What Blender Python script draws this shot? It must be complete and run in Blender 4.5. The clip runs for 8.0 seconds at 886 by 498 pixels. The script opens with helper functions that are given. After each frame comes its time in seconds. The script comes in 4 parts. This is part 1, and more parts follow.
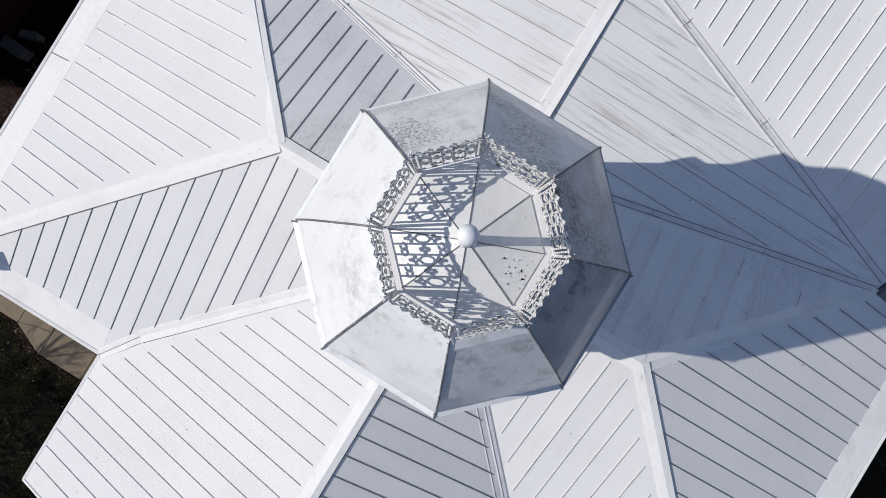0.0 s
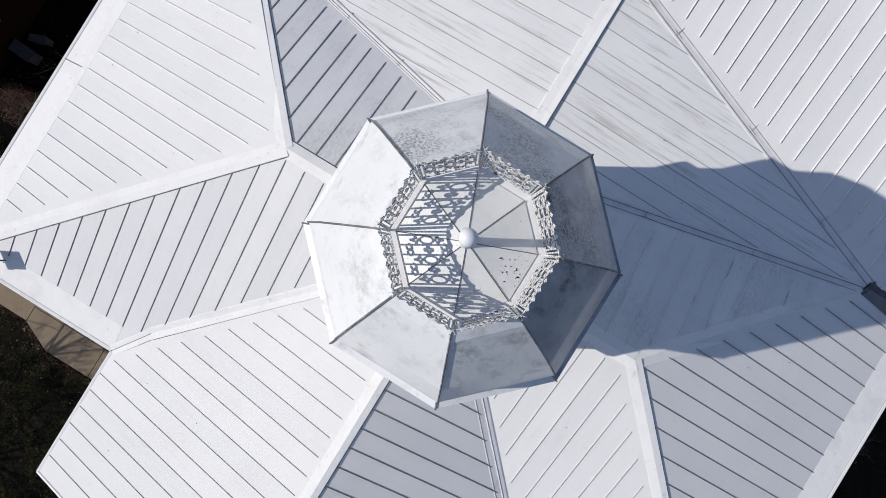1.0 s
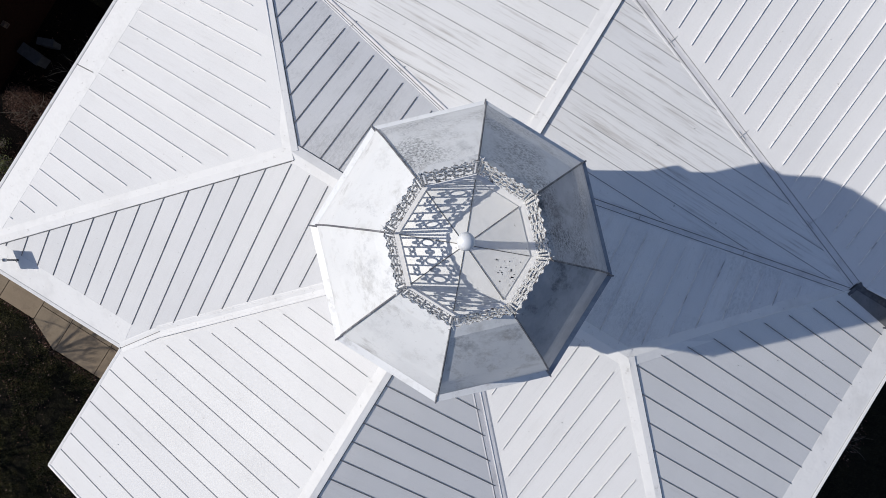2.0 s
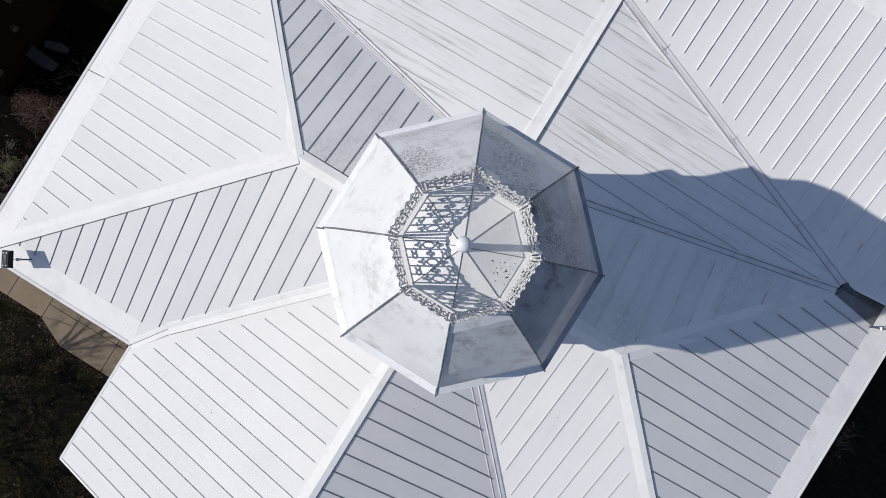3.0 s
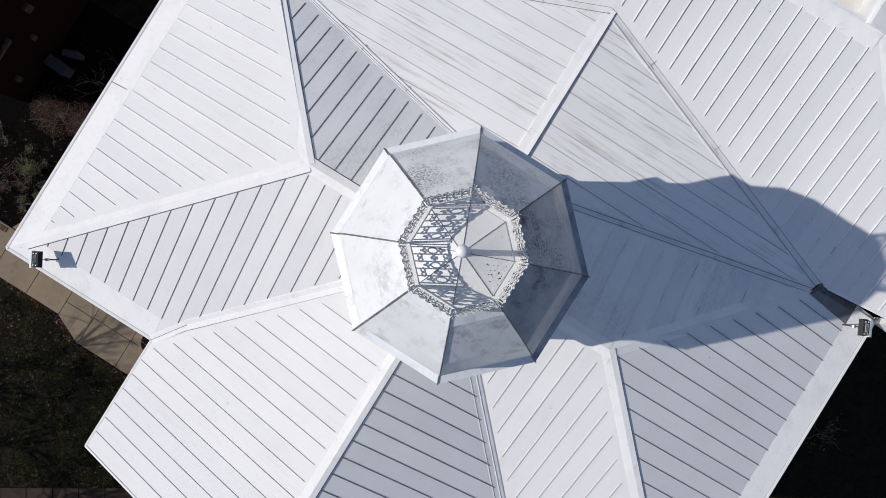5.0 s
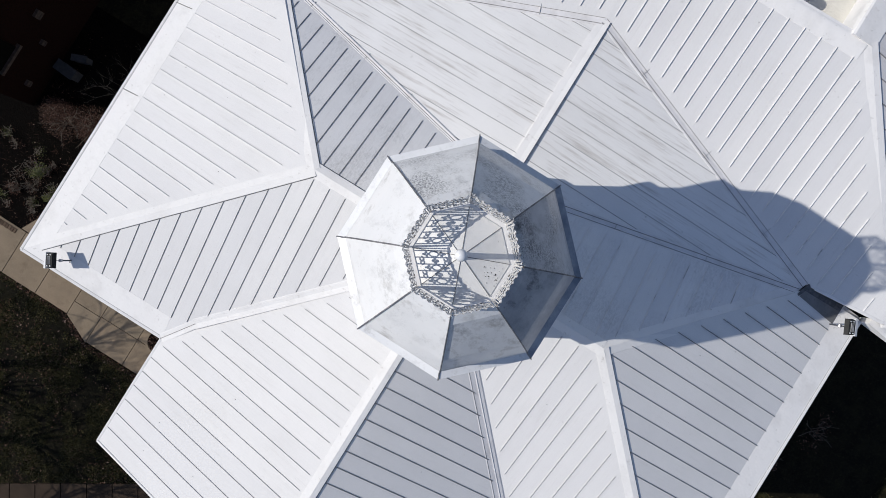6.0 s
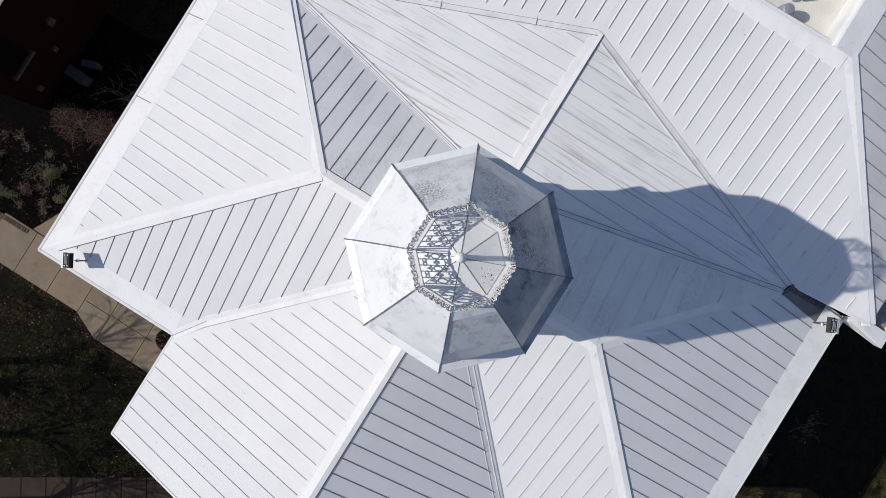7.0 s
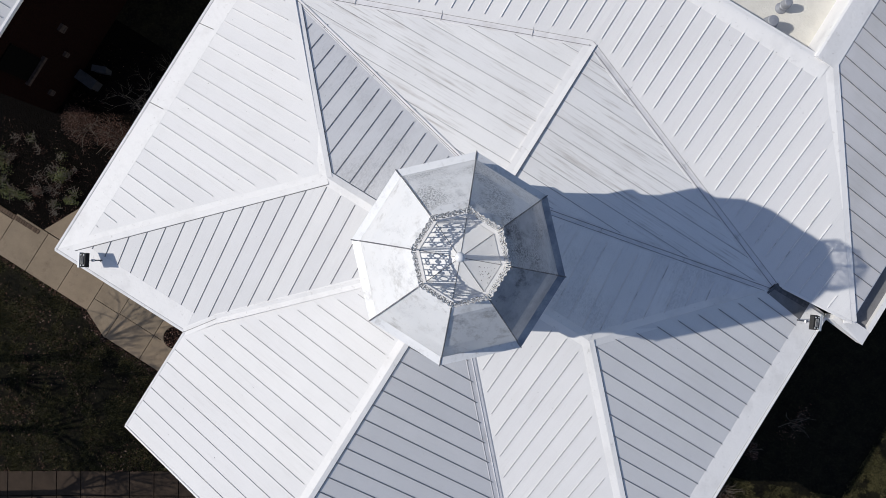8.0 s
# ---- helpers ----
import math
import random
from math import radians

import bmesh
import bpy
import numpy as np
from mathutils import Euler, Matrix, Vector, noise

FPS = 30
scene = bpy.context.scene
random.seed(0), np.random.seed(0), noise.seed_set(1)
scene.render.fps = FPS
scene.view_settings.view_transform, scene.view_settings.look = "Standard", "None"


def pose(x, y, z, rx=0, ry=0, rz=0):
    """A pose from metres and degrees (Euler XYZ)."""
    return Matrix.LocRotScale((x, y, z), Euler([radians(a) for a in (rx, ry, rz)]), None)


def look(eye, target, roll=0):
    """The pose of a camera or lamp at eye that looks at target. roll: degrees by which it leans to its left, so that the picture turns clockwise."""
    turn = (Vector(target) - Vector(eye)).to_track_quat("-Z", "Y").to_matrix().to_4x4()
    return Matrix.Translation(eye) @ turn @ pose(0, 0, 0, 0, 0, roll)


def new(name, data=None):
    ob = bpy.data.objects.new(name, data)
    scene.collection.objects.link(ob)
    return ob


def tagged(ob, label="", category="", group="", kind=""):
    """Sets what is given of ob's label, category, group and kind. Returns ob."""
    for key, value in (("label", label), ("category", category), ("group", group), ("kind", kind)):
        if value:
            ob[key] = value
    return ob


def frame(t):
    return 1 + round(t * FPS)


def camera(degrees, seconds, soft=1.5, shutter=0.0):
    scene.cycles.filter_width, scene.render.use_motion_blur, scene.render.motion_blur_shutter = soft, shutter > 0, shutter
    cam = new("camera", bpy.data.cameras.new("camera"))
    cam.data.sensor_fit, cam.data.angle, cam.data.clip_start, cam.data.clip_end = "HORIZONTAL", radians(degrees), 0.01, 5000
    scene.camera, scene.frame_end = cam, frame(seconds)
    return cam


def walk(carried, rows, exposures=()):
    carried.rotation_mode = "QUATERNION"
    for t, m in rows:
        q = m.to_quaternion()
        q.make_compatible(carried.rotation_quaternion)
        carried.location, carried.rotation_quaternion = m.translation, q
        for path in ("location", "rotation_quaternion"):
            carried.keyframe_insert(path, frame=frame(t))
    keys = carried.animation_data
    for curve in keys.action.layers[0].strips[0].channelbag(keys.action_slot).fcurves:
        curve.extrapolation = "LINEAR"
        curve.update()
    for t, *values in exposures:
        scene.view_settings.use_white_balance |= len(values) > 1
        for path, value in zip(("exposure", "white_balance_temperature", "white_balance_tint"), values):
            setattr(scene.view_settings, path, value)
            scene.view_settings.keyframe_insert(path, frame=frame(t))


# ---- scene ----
cam = camera(71.5, 8.0, soft=0.65)
# the building's own axes: x to the south-east, y to the north-east, z up from the ground
ROWS = [
    (0.0, -0.022, -0.176, 20.946, 1.10, 0.90, 31.271),
    (0.5, -0.026, -0.188, 21.174, 1.14, 0.88, 31.335),
    (1.0, -0.029, -0.190, 21.389, 1.16, 0.87, 31.396),
    (1.5, -0.030, -0.186, 21.587, 1.16, 0.87, 31.457),
    (3.0, -0.027, -0.163, 22.202, 1.13, 0.89, 31.620),
    (3.5, -0.028, -0.158, 22.425, 1.10, 0.91, 31.676),
    (4.0, -0.036, -0.155, 22.664, 1.08, 0.91, 31.712),
    (4.5, -0.044, -0.142, 22.906, 1.06, 0.92, 31.735),
    (6.0, -0.064, -0.093, 23.628, 1.04, 0.95, 31.824),
    (6.5, -0.071, -0.080, 23.952, 1.03, 0.95, 31.862),
    (7.0, -0.075, -0.074, 24.297, 1.02, 0.94, 31.897),
    (7.5, -0.077, -0.078, 24.643, 1.03, 0.92, 31.915),
    (8.0, -0.080, -0.090, 24.990, 1.05, 0.88, 31.940),
]
walk(cam, [(t, pose(x, y, z, rx, ry, rz)) for t, x, y, z, rx, ry, rz in ROWS])

# ---- light ----
SUN_AZ, SUN_EL = 210.9, 38.7      # degrees, counter-clockwise from +x; above the horizon
world = bpy.data.worlds.new("sky")
scene.world = world
world.use_nodes = True
wn = world.node_tree.nodes
sky = wn.new("ShaderNodeTexSky")
sky.sky_type, sky.sun_disc = "NISHITA", False
sky.air_density, sky.dust_density, sky.ozone_density = 1.0, 0.4, 2.0
sky.sun_elevation, sky.sun_rotation = radians(SUN_EL), radians((90 - SUN_AZ) % 360)
tint = wn.new("ShaderNodeMix")      # a faintly violet winter sky
tint.data_type, tint.blend_type = "RGBA", "MULTIPLY"
tint.inputs[0].default_value = 1.0
tint.inputs[7].default_value = (1.05, 0.98, 1.0, 1)
world.node_tree.links.new(sky.outputs[0], tint.inputs[6])
world.node_tree.links.new(tint.outputs[2], wn["Background"].inputs[0])
wn["Background"].inputs[1].default_value = 0.099
sun = new("sun", bpy.data.lights.new("sun", "SUN"))
sun.data.energy, sun.data.angle, sun.data.color = 3.39, radians(0.5), (1.0, 0.966, 0.900)
sun.matrix_basis = look((0, 0, 60), (math.cos(radians(SUN_AZ + 180)), math.sin(radians(SUN_AZ + 180)), 60 - math.tan(radians(SUN_EL))))
scene.view_settings.exposure = 0.0


# ---- materials ----
class Mat:
    """A node material put together step by step."""

    def __init__(self, name, rough=0.6, metal=0.0, spec=0.5):
        self.m = bpy.data.materials.new(name)
        self.m.use_nodes = True
        self.n, self.l = self.m.node_tree.nodes, self.m.node_tree.links
        self.b = self.n["Principled BSDF"]
        self.b.inputs["Roughness"].default_value = rough
        self.b.inputs["Metallic"].default_value = metal
        self.b.inputs["Specular IOR Level"].default_value = spec
        self.c = None

    def coord(self, scale=(1, 1, 1), turn=0.0):
        mp = self.n.new("ShaderNodeMapping")
        mp.inputs["Scale"].default_value = scale
        mp.inputs["Rotation"].default_value = (0, 0, turn)
        self.l.new(self.n.new("ShaderNodeTexCoord").outputs["Object"], mp.inputs["Vector"])
        return mp.outputs[0]

    def noise(self, scale, detail=4.0, rough=0.6, stretch=(1, 1, 1), lo=0.4, hi=0.6, turn=0.0):
        t = self.n.new("ShaderNodeTexNoise")
        t.inputs["Scale"].default_value, t.inputs["Detail"].default_value, t.inputs["Roughness"].default_value = scale, detail, rough
        self.l.new(self.coord(stretch, turn), t.inputs["Vector"])
        return self.remap(t.outputs[0], lo, hi)

    def height(self, lo, hi):
        x = self.n.new("ShaderNodeSeparateXYZ")
        self.l.new(self.n.new("ShaderNodeNewGeometry").outputs["Position"], x.inputs[0])
        return self.remap(x.outputs[2], lo, hi)

    def remap(self, s, lo, hi, a=0.0, b=1.0):
        r = self.n.new("ShaderNodeMapRange")
        for i, v in enumerate((lo, hi, a, b)):
            r.inputs[i + 1].default_value = v
        self.l.new(s, r.inputs[0])
        return r.outputs[0]

    def times(self, a, b):
        x = self.n.new("ShaderNodeMath")
        x.operation = "MULTIPLY"
        self.l.new(a, x.inputs[0])
        if isinstance(b, (int, float)):
            x.inputs[1].default_value = b
        else:
            self.l.new(b, x.inputs[1])
        return x.outputs[0]

    def base(self, rgb):
        v = self.n.new("ShaderNodeRGB")
        v.outputs[0].default_value = (*rgb, 1)
        self.c = v.outputs[0]
        return self

    def mix(self, fac, rgb):
        x = self.n.new("ShaderNodeMix")
        x.data_type = "RGBA"
        self.l.new(fac, x.inputs[0])
        self.l.new(self.c, x.inputs[6])
        x.inputs[7].default_value = (*rgb, 1)
        self.c = x.outputs[2]
        return self

    def each(self, rgb, amount):
        """Every piece takes its own share of a second colour."""
        return self.mix(self.times(self.n.new("ShaderNodeObjectInfo").outputs["Random"], amount), rgb)

    def island(self, rgb, amount):
        return self.mix(self.times(self.n.new("ShaderNodeNewGeometry").outputs["Random Per Island"], amount), rgb)

    def bump(self, s, strength, dist=0.01):
        b = self.n.new("ShaderNodeBump")
        b.inputs["Strength"].default_value, b.inputs["Distance"].default_value = strength, dist
        self.l.new(s, b.inputs["Height"])
        self.l.new(b.outputs[0], self.b.inputs["Normal"])
        return self

    def done(self):
        self.l.new(self.c, self.b.inputs["Base Color"])
        return self.m


def roof_paint(name, along_x, rgb, dirt, streak, mottle=0.0):
    """White-painted sheet metal; dirt runs down the slope, along the seams. mottle: share of fine black growth in patches."""
    m = Mat(name, 0.78, 0, 0.22).base(rgb)
    run = lambda long, wide: (long, wide, 1.0) if along_x else (wide, long, 1.0)
    m.each((rgb[0] * 0.91, rgb[1] * 0.915, rgb[2] * 0.93), 0.8)
    m.mix(m.times(m.noise(0.6, 3, 0.6, lo=0.42, hi=0.72), dirt), (0.50, 0.49, 0.47))
    m.mix(m.times(m.noise(1.3, 6, 0.7, run(0.35, 5.0), 0.58, 0.78), streak), (0.40, 0.355, 0.31))
    m.mix(m.times(m.times(m.noise(0.8, 3, 0.6, lo=0.40, hi=0.60), m.noise(3.0, 5, 0.7, run(0.22, 5.0), 0.52, 0.70)), streak), (0.30, 0.255, 0.215))
    m.mix(m.times(m.noise(9.0, 4, 0.7, lo=0.66, hi=0.74), 0.35), (0.32, 0.30, 0.27))
    m.mix(m.times(m.noise(2.2, 5, 0.75, run(0.5, 9.0), 0.55, 0.75), 0.12), (0.42, 0.40, 0.37))
    m.mix(m.times(m.noise(55, 3, 0.7, lo=0.35, hi=0.7), 0.16), (0.42, 0.41, 0.42))
    if mottle:
        m.mix(m.times(m.times(m.noise(0.9, 4, 0.6, lo=0.46, hi=0.62), m.noise(22, 6, 0.8, run(0.4, 1.0), 0.42, 0.66)), mottle), (0.20, 0.20, 0.195))
    m.bump(m.noise(1.1, 2, 0.5, (1, 1, 1), 0.2, 0.8), 0.25, 0.02)
    return m.done()


WHITE = (0.780, 0.764, 0.750)
roof_x = roof_paint("white roof sheet, seams along x", True, WHITE, 0.14, 0.09)
roof_y = roof_paint("white roof sheet, seams along y", False, WHITE, 0.14, 0.09)
roof_mottled = roof_paint("mottled white roof sheet", False, (0.80, 0.785, 0.775), 0.14, 0.16, 0.32)
# lower base and heavier dirt than roof_x, for one rear slope
roof_darker = roof_paint("darker white roof sheet", True, (0.70, 0.678, 0.672), 0.50, 0.20)
roof_old = roof_paint("weathered white roof sheet", True, (0.840, 0.822, 0.800), 0.18, 0.72)
m = Mat("white flashing", 0.72, 0, 0.25).base((0.790, 0.772, 0.757))
m.mix(m.times(m.noise(1.2, 5, 0.65, lo=0.5, hi=0.78), 0.4), (0.50, 0.48, 0.46))
m.mix(m.times(m.noise(7, 4, 0.7, lo=0.62, hi=0.72), 0.35), (0.30, 0.27, 0.24))
flash = m.bump(m.noise(2.0, 3), 0.2, 0.02).done()
m = Mat("soiled valley flashing", 0.75, 0, 0.25).base((0.75, 0.728, 0.725))
m.mix(m.times(m.noise(2.2, 6, 0.7, lo=0.46, hi=0.74), 0.42), (0.40, 0.37, 0.335))
flash_old = m.bump(m.noise(3.0, 3), 0.2, 0.02).done()
m = Mat("painted seam", 0.7, 0, 0.25).base((0.50, 0.49, 0.485))
m.mix(m.times(m.noise(4, 4, lo=0.5, hi=0.7), 0.6), (0.30, 0.29, 0.28))
seam_paint = m.done()
m = Mat("pale painted seam", 0.7, 0, 0.25).base((0.69, 0.675, 0.672))
m.mix(m.times(m.noise(3, 4, lo=0.52, hi=0.66), 0.5), (0.22, 0.215, 0.22))
seam_pale = m.done()
m = Mat("white seam", 0.7, 0, 0.25).base((0.72, 0.705, 0.70))
seam_white = m.mix(m.times(m.noise(3, 4, lo=0.56, hi=0.68), 0.6), (0.20, 0.195, 0.20)).done()
# dirt at the base and a painted-in shadow line share this dark tone
m = Mat("dark seam with shadow line", 0.75, 0, 0.2).base((0.20, 0.195, 0.20))
seam_dark = m.mix(m.times(m.noise(4, 4, lo=0.45, hi=0.7), 0.5), (0.36, 0.35, 0.35)).done()
m = Mat("dirt-filled joint and shadow line", 0.8).base((0.12, 0.115, 0.11))
joint_dirt_shade = m.mix(m.noise(6, 4, lo=0.4, hi=0.7), (0.26, 0.255, 0.25)).done()

m = Mat("dark hip joint", 0.6).base((0.13, 0.13, 0.145))
hip_dark = m.mix(m.noise(7, 4, lo=0.5, hi=0.7), (0.34, 0.335, 0.34)).done()


def dome_paint(name, mildew, grime_shade, streaks):
    """Weathered grey-white sheet; mildew: share of black speckled growth, then the share of blue-dark film painted in
    for shade, streaks: rust-brown runs.
    """
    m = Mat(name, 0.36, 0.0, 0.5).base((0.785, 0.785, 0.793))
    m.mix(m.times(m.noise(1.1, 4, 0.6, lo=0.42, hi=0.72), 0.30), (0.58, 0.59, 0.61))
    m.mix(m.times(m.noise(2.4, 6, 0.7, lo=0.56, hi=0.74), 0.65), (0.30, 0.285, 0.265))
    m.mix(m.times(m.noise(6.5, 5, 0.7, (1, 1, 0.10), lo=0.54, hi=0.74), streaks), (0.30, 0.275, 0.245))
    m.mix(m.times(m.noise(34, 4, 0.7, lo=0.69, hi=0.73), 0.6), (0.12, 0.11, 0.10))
    if grime_shade:
        # blue-dark film painted in for the shade on facets turned from the sun
        m.mix(m.remap(m.noise(1.3, 5, 0.65, (1, 1, 0.45), lo=0.36, hi=0.62), 0, 1, grime_shade * 0.55, grime_shade), (0.060, 0.090, 0.160))
    # rust and soot washed off the iron cresting run down from it and thin out, heavier on the shade-tinted sheets
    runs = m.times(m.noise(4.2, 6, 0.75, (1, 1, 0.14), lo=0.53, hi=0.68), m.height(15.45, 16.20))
    m.mix(m.times(runs, min(0.92, 0.34 + grime_shade * 1.4)), (0.045, 0.052, 0.070))
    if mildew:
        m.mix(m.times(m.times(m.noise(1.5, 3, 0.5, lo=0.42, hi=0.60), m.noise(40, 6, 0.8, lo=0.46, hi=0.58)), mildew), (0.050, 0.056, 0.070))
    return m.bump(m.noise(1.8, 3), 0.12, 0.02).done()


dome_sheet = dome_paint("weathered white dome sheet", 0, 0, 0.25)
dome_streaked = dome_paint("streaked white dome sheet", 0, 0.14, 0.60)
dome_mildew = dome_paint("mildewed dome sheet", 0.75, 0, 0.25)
dome_mildew_shaded = dome_paint("shade-tinted mildewed dome sheet", 0.95, 0.60, 0.05)
dome_shaded = dome_paint("shade-tinted dome sheet", 0.1, 0.83, 0.05)
m = Mat("flaking white iron", 0.6).base((0.78, 0.77, 0.755))
m.mix(m.times(m.noise(24, 4, 0.7, lo=0.50, hi=0.58), 0.94), (0.075, 0.055, 0.042))
iron = m.bump(m.noise(60, 3), 0.3, 0.003).done()
m = Mat("cap sheet of the dome", 0.5).base((0.81, 0.80, 0.785))
m.mix(m.times(m.noise(3, 5, 0.65, lo=0.45, hi=0.75), 0.3), (0.50, 0.49, 0.45))
m.mix(m.times(m.noise(26, 3, 0.6, lo=0.68, hi=0.72), 0.5), (0.20, 0.19, 0.17))
cap_sheet = m.bump(m.noise(4, 3), 0.2, 0.01).done()
m = Mat("white ball paint", 0.35).base((0.80, 0.80, 0.81))
ball_paint = m.mix(m.times(m.noise(12, 4, lo=0.5, hi=0.8), 0.3), (0.55, 0.55, 0.56)).done()
m = Mat("cream flat roof", 0.8).base((0.72, 0.69, 0.62))
m.mix(m.times(m.noise(1.5, 5, 0.6, lo=0.4, hi=0.7), 0.5), (0.55, 0.52, 0.46))
cream = m.bump(m.noise(20, 4), 0.3, 0.01).done()
m = Mat("grey vent metal", 0.55, 0.3).base((0.33, 0.34, 0.37))
vent_metal = m.mix(m.times(m.noise(8, 4), 0.4), (0.25, 0.25, 0.27)).done()
m = Mat("white wall board", 0.65).base((0.72, 0.72, 0.70))
wall_paint = m.mix(m.times(m.noise(1.2, 4), 0.3), (0.58, 0.57, 0.54)).done()
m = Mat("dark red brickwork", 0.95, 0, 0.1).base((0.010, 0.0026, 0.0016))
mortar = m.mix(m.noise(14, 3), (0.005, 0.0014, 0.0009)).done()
m = Mat("black lamp housing", 0.55, 0, 0.2).base((0.010, 0.010, 0.011))
lamp_black = m.mix(m.times(m.noise(20, 3), 0.4), (0.022, 0.022, 0.022)).done()
m = Mat("lamp white side", 0.4).base((0.7, 0.7, 0.7))
lamp_white = m.mix(m.times(m.noise(20, 3), 0.3), (0.5, 0.5, 0.5)).done()
m = Mat("silvery lamp metal", 0.4, 0.6).base((0.52, 0.52, 0.53))
lamp_silver = m.mix(m.times(m.noise(20, 3), 0.4), (0.30, 0.30, 0.31)).done()
dark_glass = Mat("dark glass", 0.6, 0.0, 0.03).base((0.003, 0.003, 0.003)).done()
# soiling on the strip between the roofs; painted shade on the gutter bed
m = Mat("black soiling and shade", 0.9).base((0.17, 0.17, 0.175))
m.mix(m.noise(2.0, 4, 0.6, lo=0.45, hi=0.7), (0.24, 0.235, 0.24))
soil_shade = m.mix(m.times(m.noise(16, 4, 0.7, lo=0.5, hi=0.7), 0.4), (0.06, 0.058, 0.056)).done()
m = Mat("black grime", 0.9).base((0.075, 0.078, 0.088))
grime_shade = m.mix(m.noise(9, 4, lo=0.45, hi=0.7), (0.14, 0.14, 0.15)).done()
m = Mat("tan concrete", 0.85).base((0.240, 0.174, 0.112))
m.each((0.165, 0.132, 0.092), 0.6)
m.mix(m.times(m.noise(1.1, 5, 0.65, lo=0.4, hi=0.7), 0.5), (0.125, 0.092, 0.058))
m.mix(m.times(m.noise(2.6, 6, 0.7, lo=0.55, hi=0.72), 0.45), (0.080, 0.052, 0.030))
m.mix(m.times(m.noise(30, 4, 0.7, lo=0.5, hi=0.7), 0.35), (0.27, 0.22, 0.155))
concrete = m.bump(m.noise(60, 4), 0.3, 0.004).done()
m = Mat("grey pavers", 0.85, 0, 0.1).base((0.064, 0.044, 0.031))
m.each((0.034, 0.024, 0.018), 0.9)
m.mix(m.times(m.noise(1.4, 5, 0.65, lo=0.4, hi=0.7), 0.65), (0.022, 0.016, 0.012))
paver_mat = m.bump(m.noise(30, 4), 0.4, 0.006).done()
m = Mat("turf soil", 0.95, 0, 0.1).base((0.005, 0.0045, 0.003))
m.mix(m.noise(1.6, 6, 0.75, lo=0.42, hi=0.62), (0.016, 0.014, 0.007))
m.mix(m.times(m.noise(9, 5, 0.7, lo=0.5, hi=0.68), 0.6), (0.034, 0.029, 0.015))
turf = m.bump(m.noise(18, 5, 0.7), 0.8, 0.05).done()
m = Mat("bark mulch", 0.95, 0, 0.05).base((0.003, 0.0024, 0.002))
m.mix(m.noise(14, 5, 0.7, lo=0.55, hi=0.75), (0.016, 0.011, 0.008))
mulch = m.bump(m.noise(25, 5, 0.7), 0.9, 0.04).done()
m = Mat("grass blades", 0.8, 0, 0.2).base((0.014, 0.017, 0.006))
isl = m.n.new("ShaderNodeNewGeometry").outputs["Random Per Island"]
m.mix(m.times(m.remap(isl, 0.25, 0.85), m.noise(1.3, 4, 0.7, lo=0.32, hi=0.58)), (0.150, 0.128, 0.052))
grass_mat = m.mix(m.times(m.remap(isl, 0.88, 1.0), m.noise(2.1, 4, 0.7, lo=0.40, hi=0.60)), (0.27, 0.215, 0.125)).done()
m = Mat("brown dead leaves", 0.85, 0, 0.2).base((0.022, 0.011, 0.007))
isl = m.n.new("ShaderNodeNewGeometry").outputs["Random Per Island"]
m.mix(m.remap(isl, 0.35, 0.85), (0.105, 0.052, 0.036))
leaf_brown = m.mix(m.remap(isl, 0.88, 1.0), (0.26, 0.185, 0.15)).done()
m = Mat("green leaves", 0.6, 0, 0.3).base((0.022, 0.035, 0.010))
leaf_green = m.island((0.115, 0.115, 0.028), 1.0).done()
m = Mat("grey bark", 0.9).base((0.09, 0.074, 0.060))
bark = m.bump(m.mix(m.noise(12, 4), (0.15, 0.125, 0.10)).noise(30, 4), 0.4, 0.01).done()
m = Mat("edging brick", 0.9, 0, 0.15).base((0.130, 0.090, 0.062))
m.each((0.075, 0.050, 0.036), 0.9)
edge_brick = m.bump(m.noise(40, 4), 0.4, 0.004).done()
m = Mat("sooty stone sill", 0.85, 0, 0.2).base((0.060, 0.045, 0.038))
sill_mat = m.mix(m.noise(9, 4), (0.040, 0.028, 0.024)).done()
m = Mat("dull grey box paint", 0.8, 0, 0.15).base((0.034, 0.036, 0.042))
box_grey = m.mix(m.times(m.noise(5, 4), 0.5), (0.02, 0.02, 0.024)).done()
m = Mat("grey enamel", 0.7, 0, 0.2).base((0.09, 0.095, 0.11))
enamel = m.mix(m.times(m.noise(5, 4), 0.5), (0.06, 0.06, 0.07)).done()


# ---- building blocks ----
def finish(name, bm, mat, smooth=False):
    me = bpy.data.meshes.new(name)
    bmesh.ops.recalc_face_normals(bm, faces=bm.faces)
    bm.to_mesh(me)
    bm.free()
    me.materials.append(mat)
    if smooth:
        for p in me.polygons:
            p.use_smooth = True
    return me


def hang(ob, parent):
    ob.parent = parent
    if parent.parent is None:
        ob.matrix_parent_inverse = parent.matrix_basis.inverted()
    return ob


def part(name, bm, material, parent, label="", smooth=False):
    ob = hang(new(name, finish(name, bm, material, smooth)), parent)
    return tagged(ob, label) if label else ob


def thing(name, at, label, category, group="", kind=""):
    ob = new(name)
    ob.matrix_basis = Matrix.Translation(at)
    ob.empty_display_size = 0.2
    return tagged(ob, label, category, group, kind)


def solid(name, bm, material, label, category, kind="", group="", smooth=False):
    return tagged(new(name, finish(name, bm, material, smooth)), label, category, group, kind)


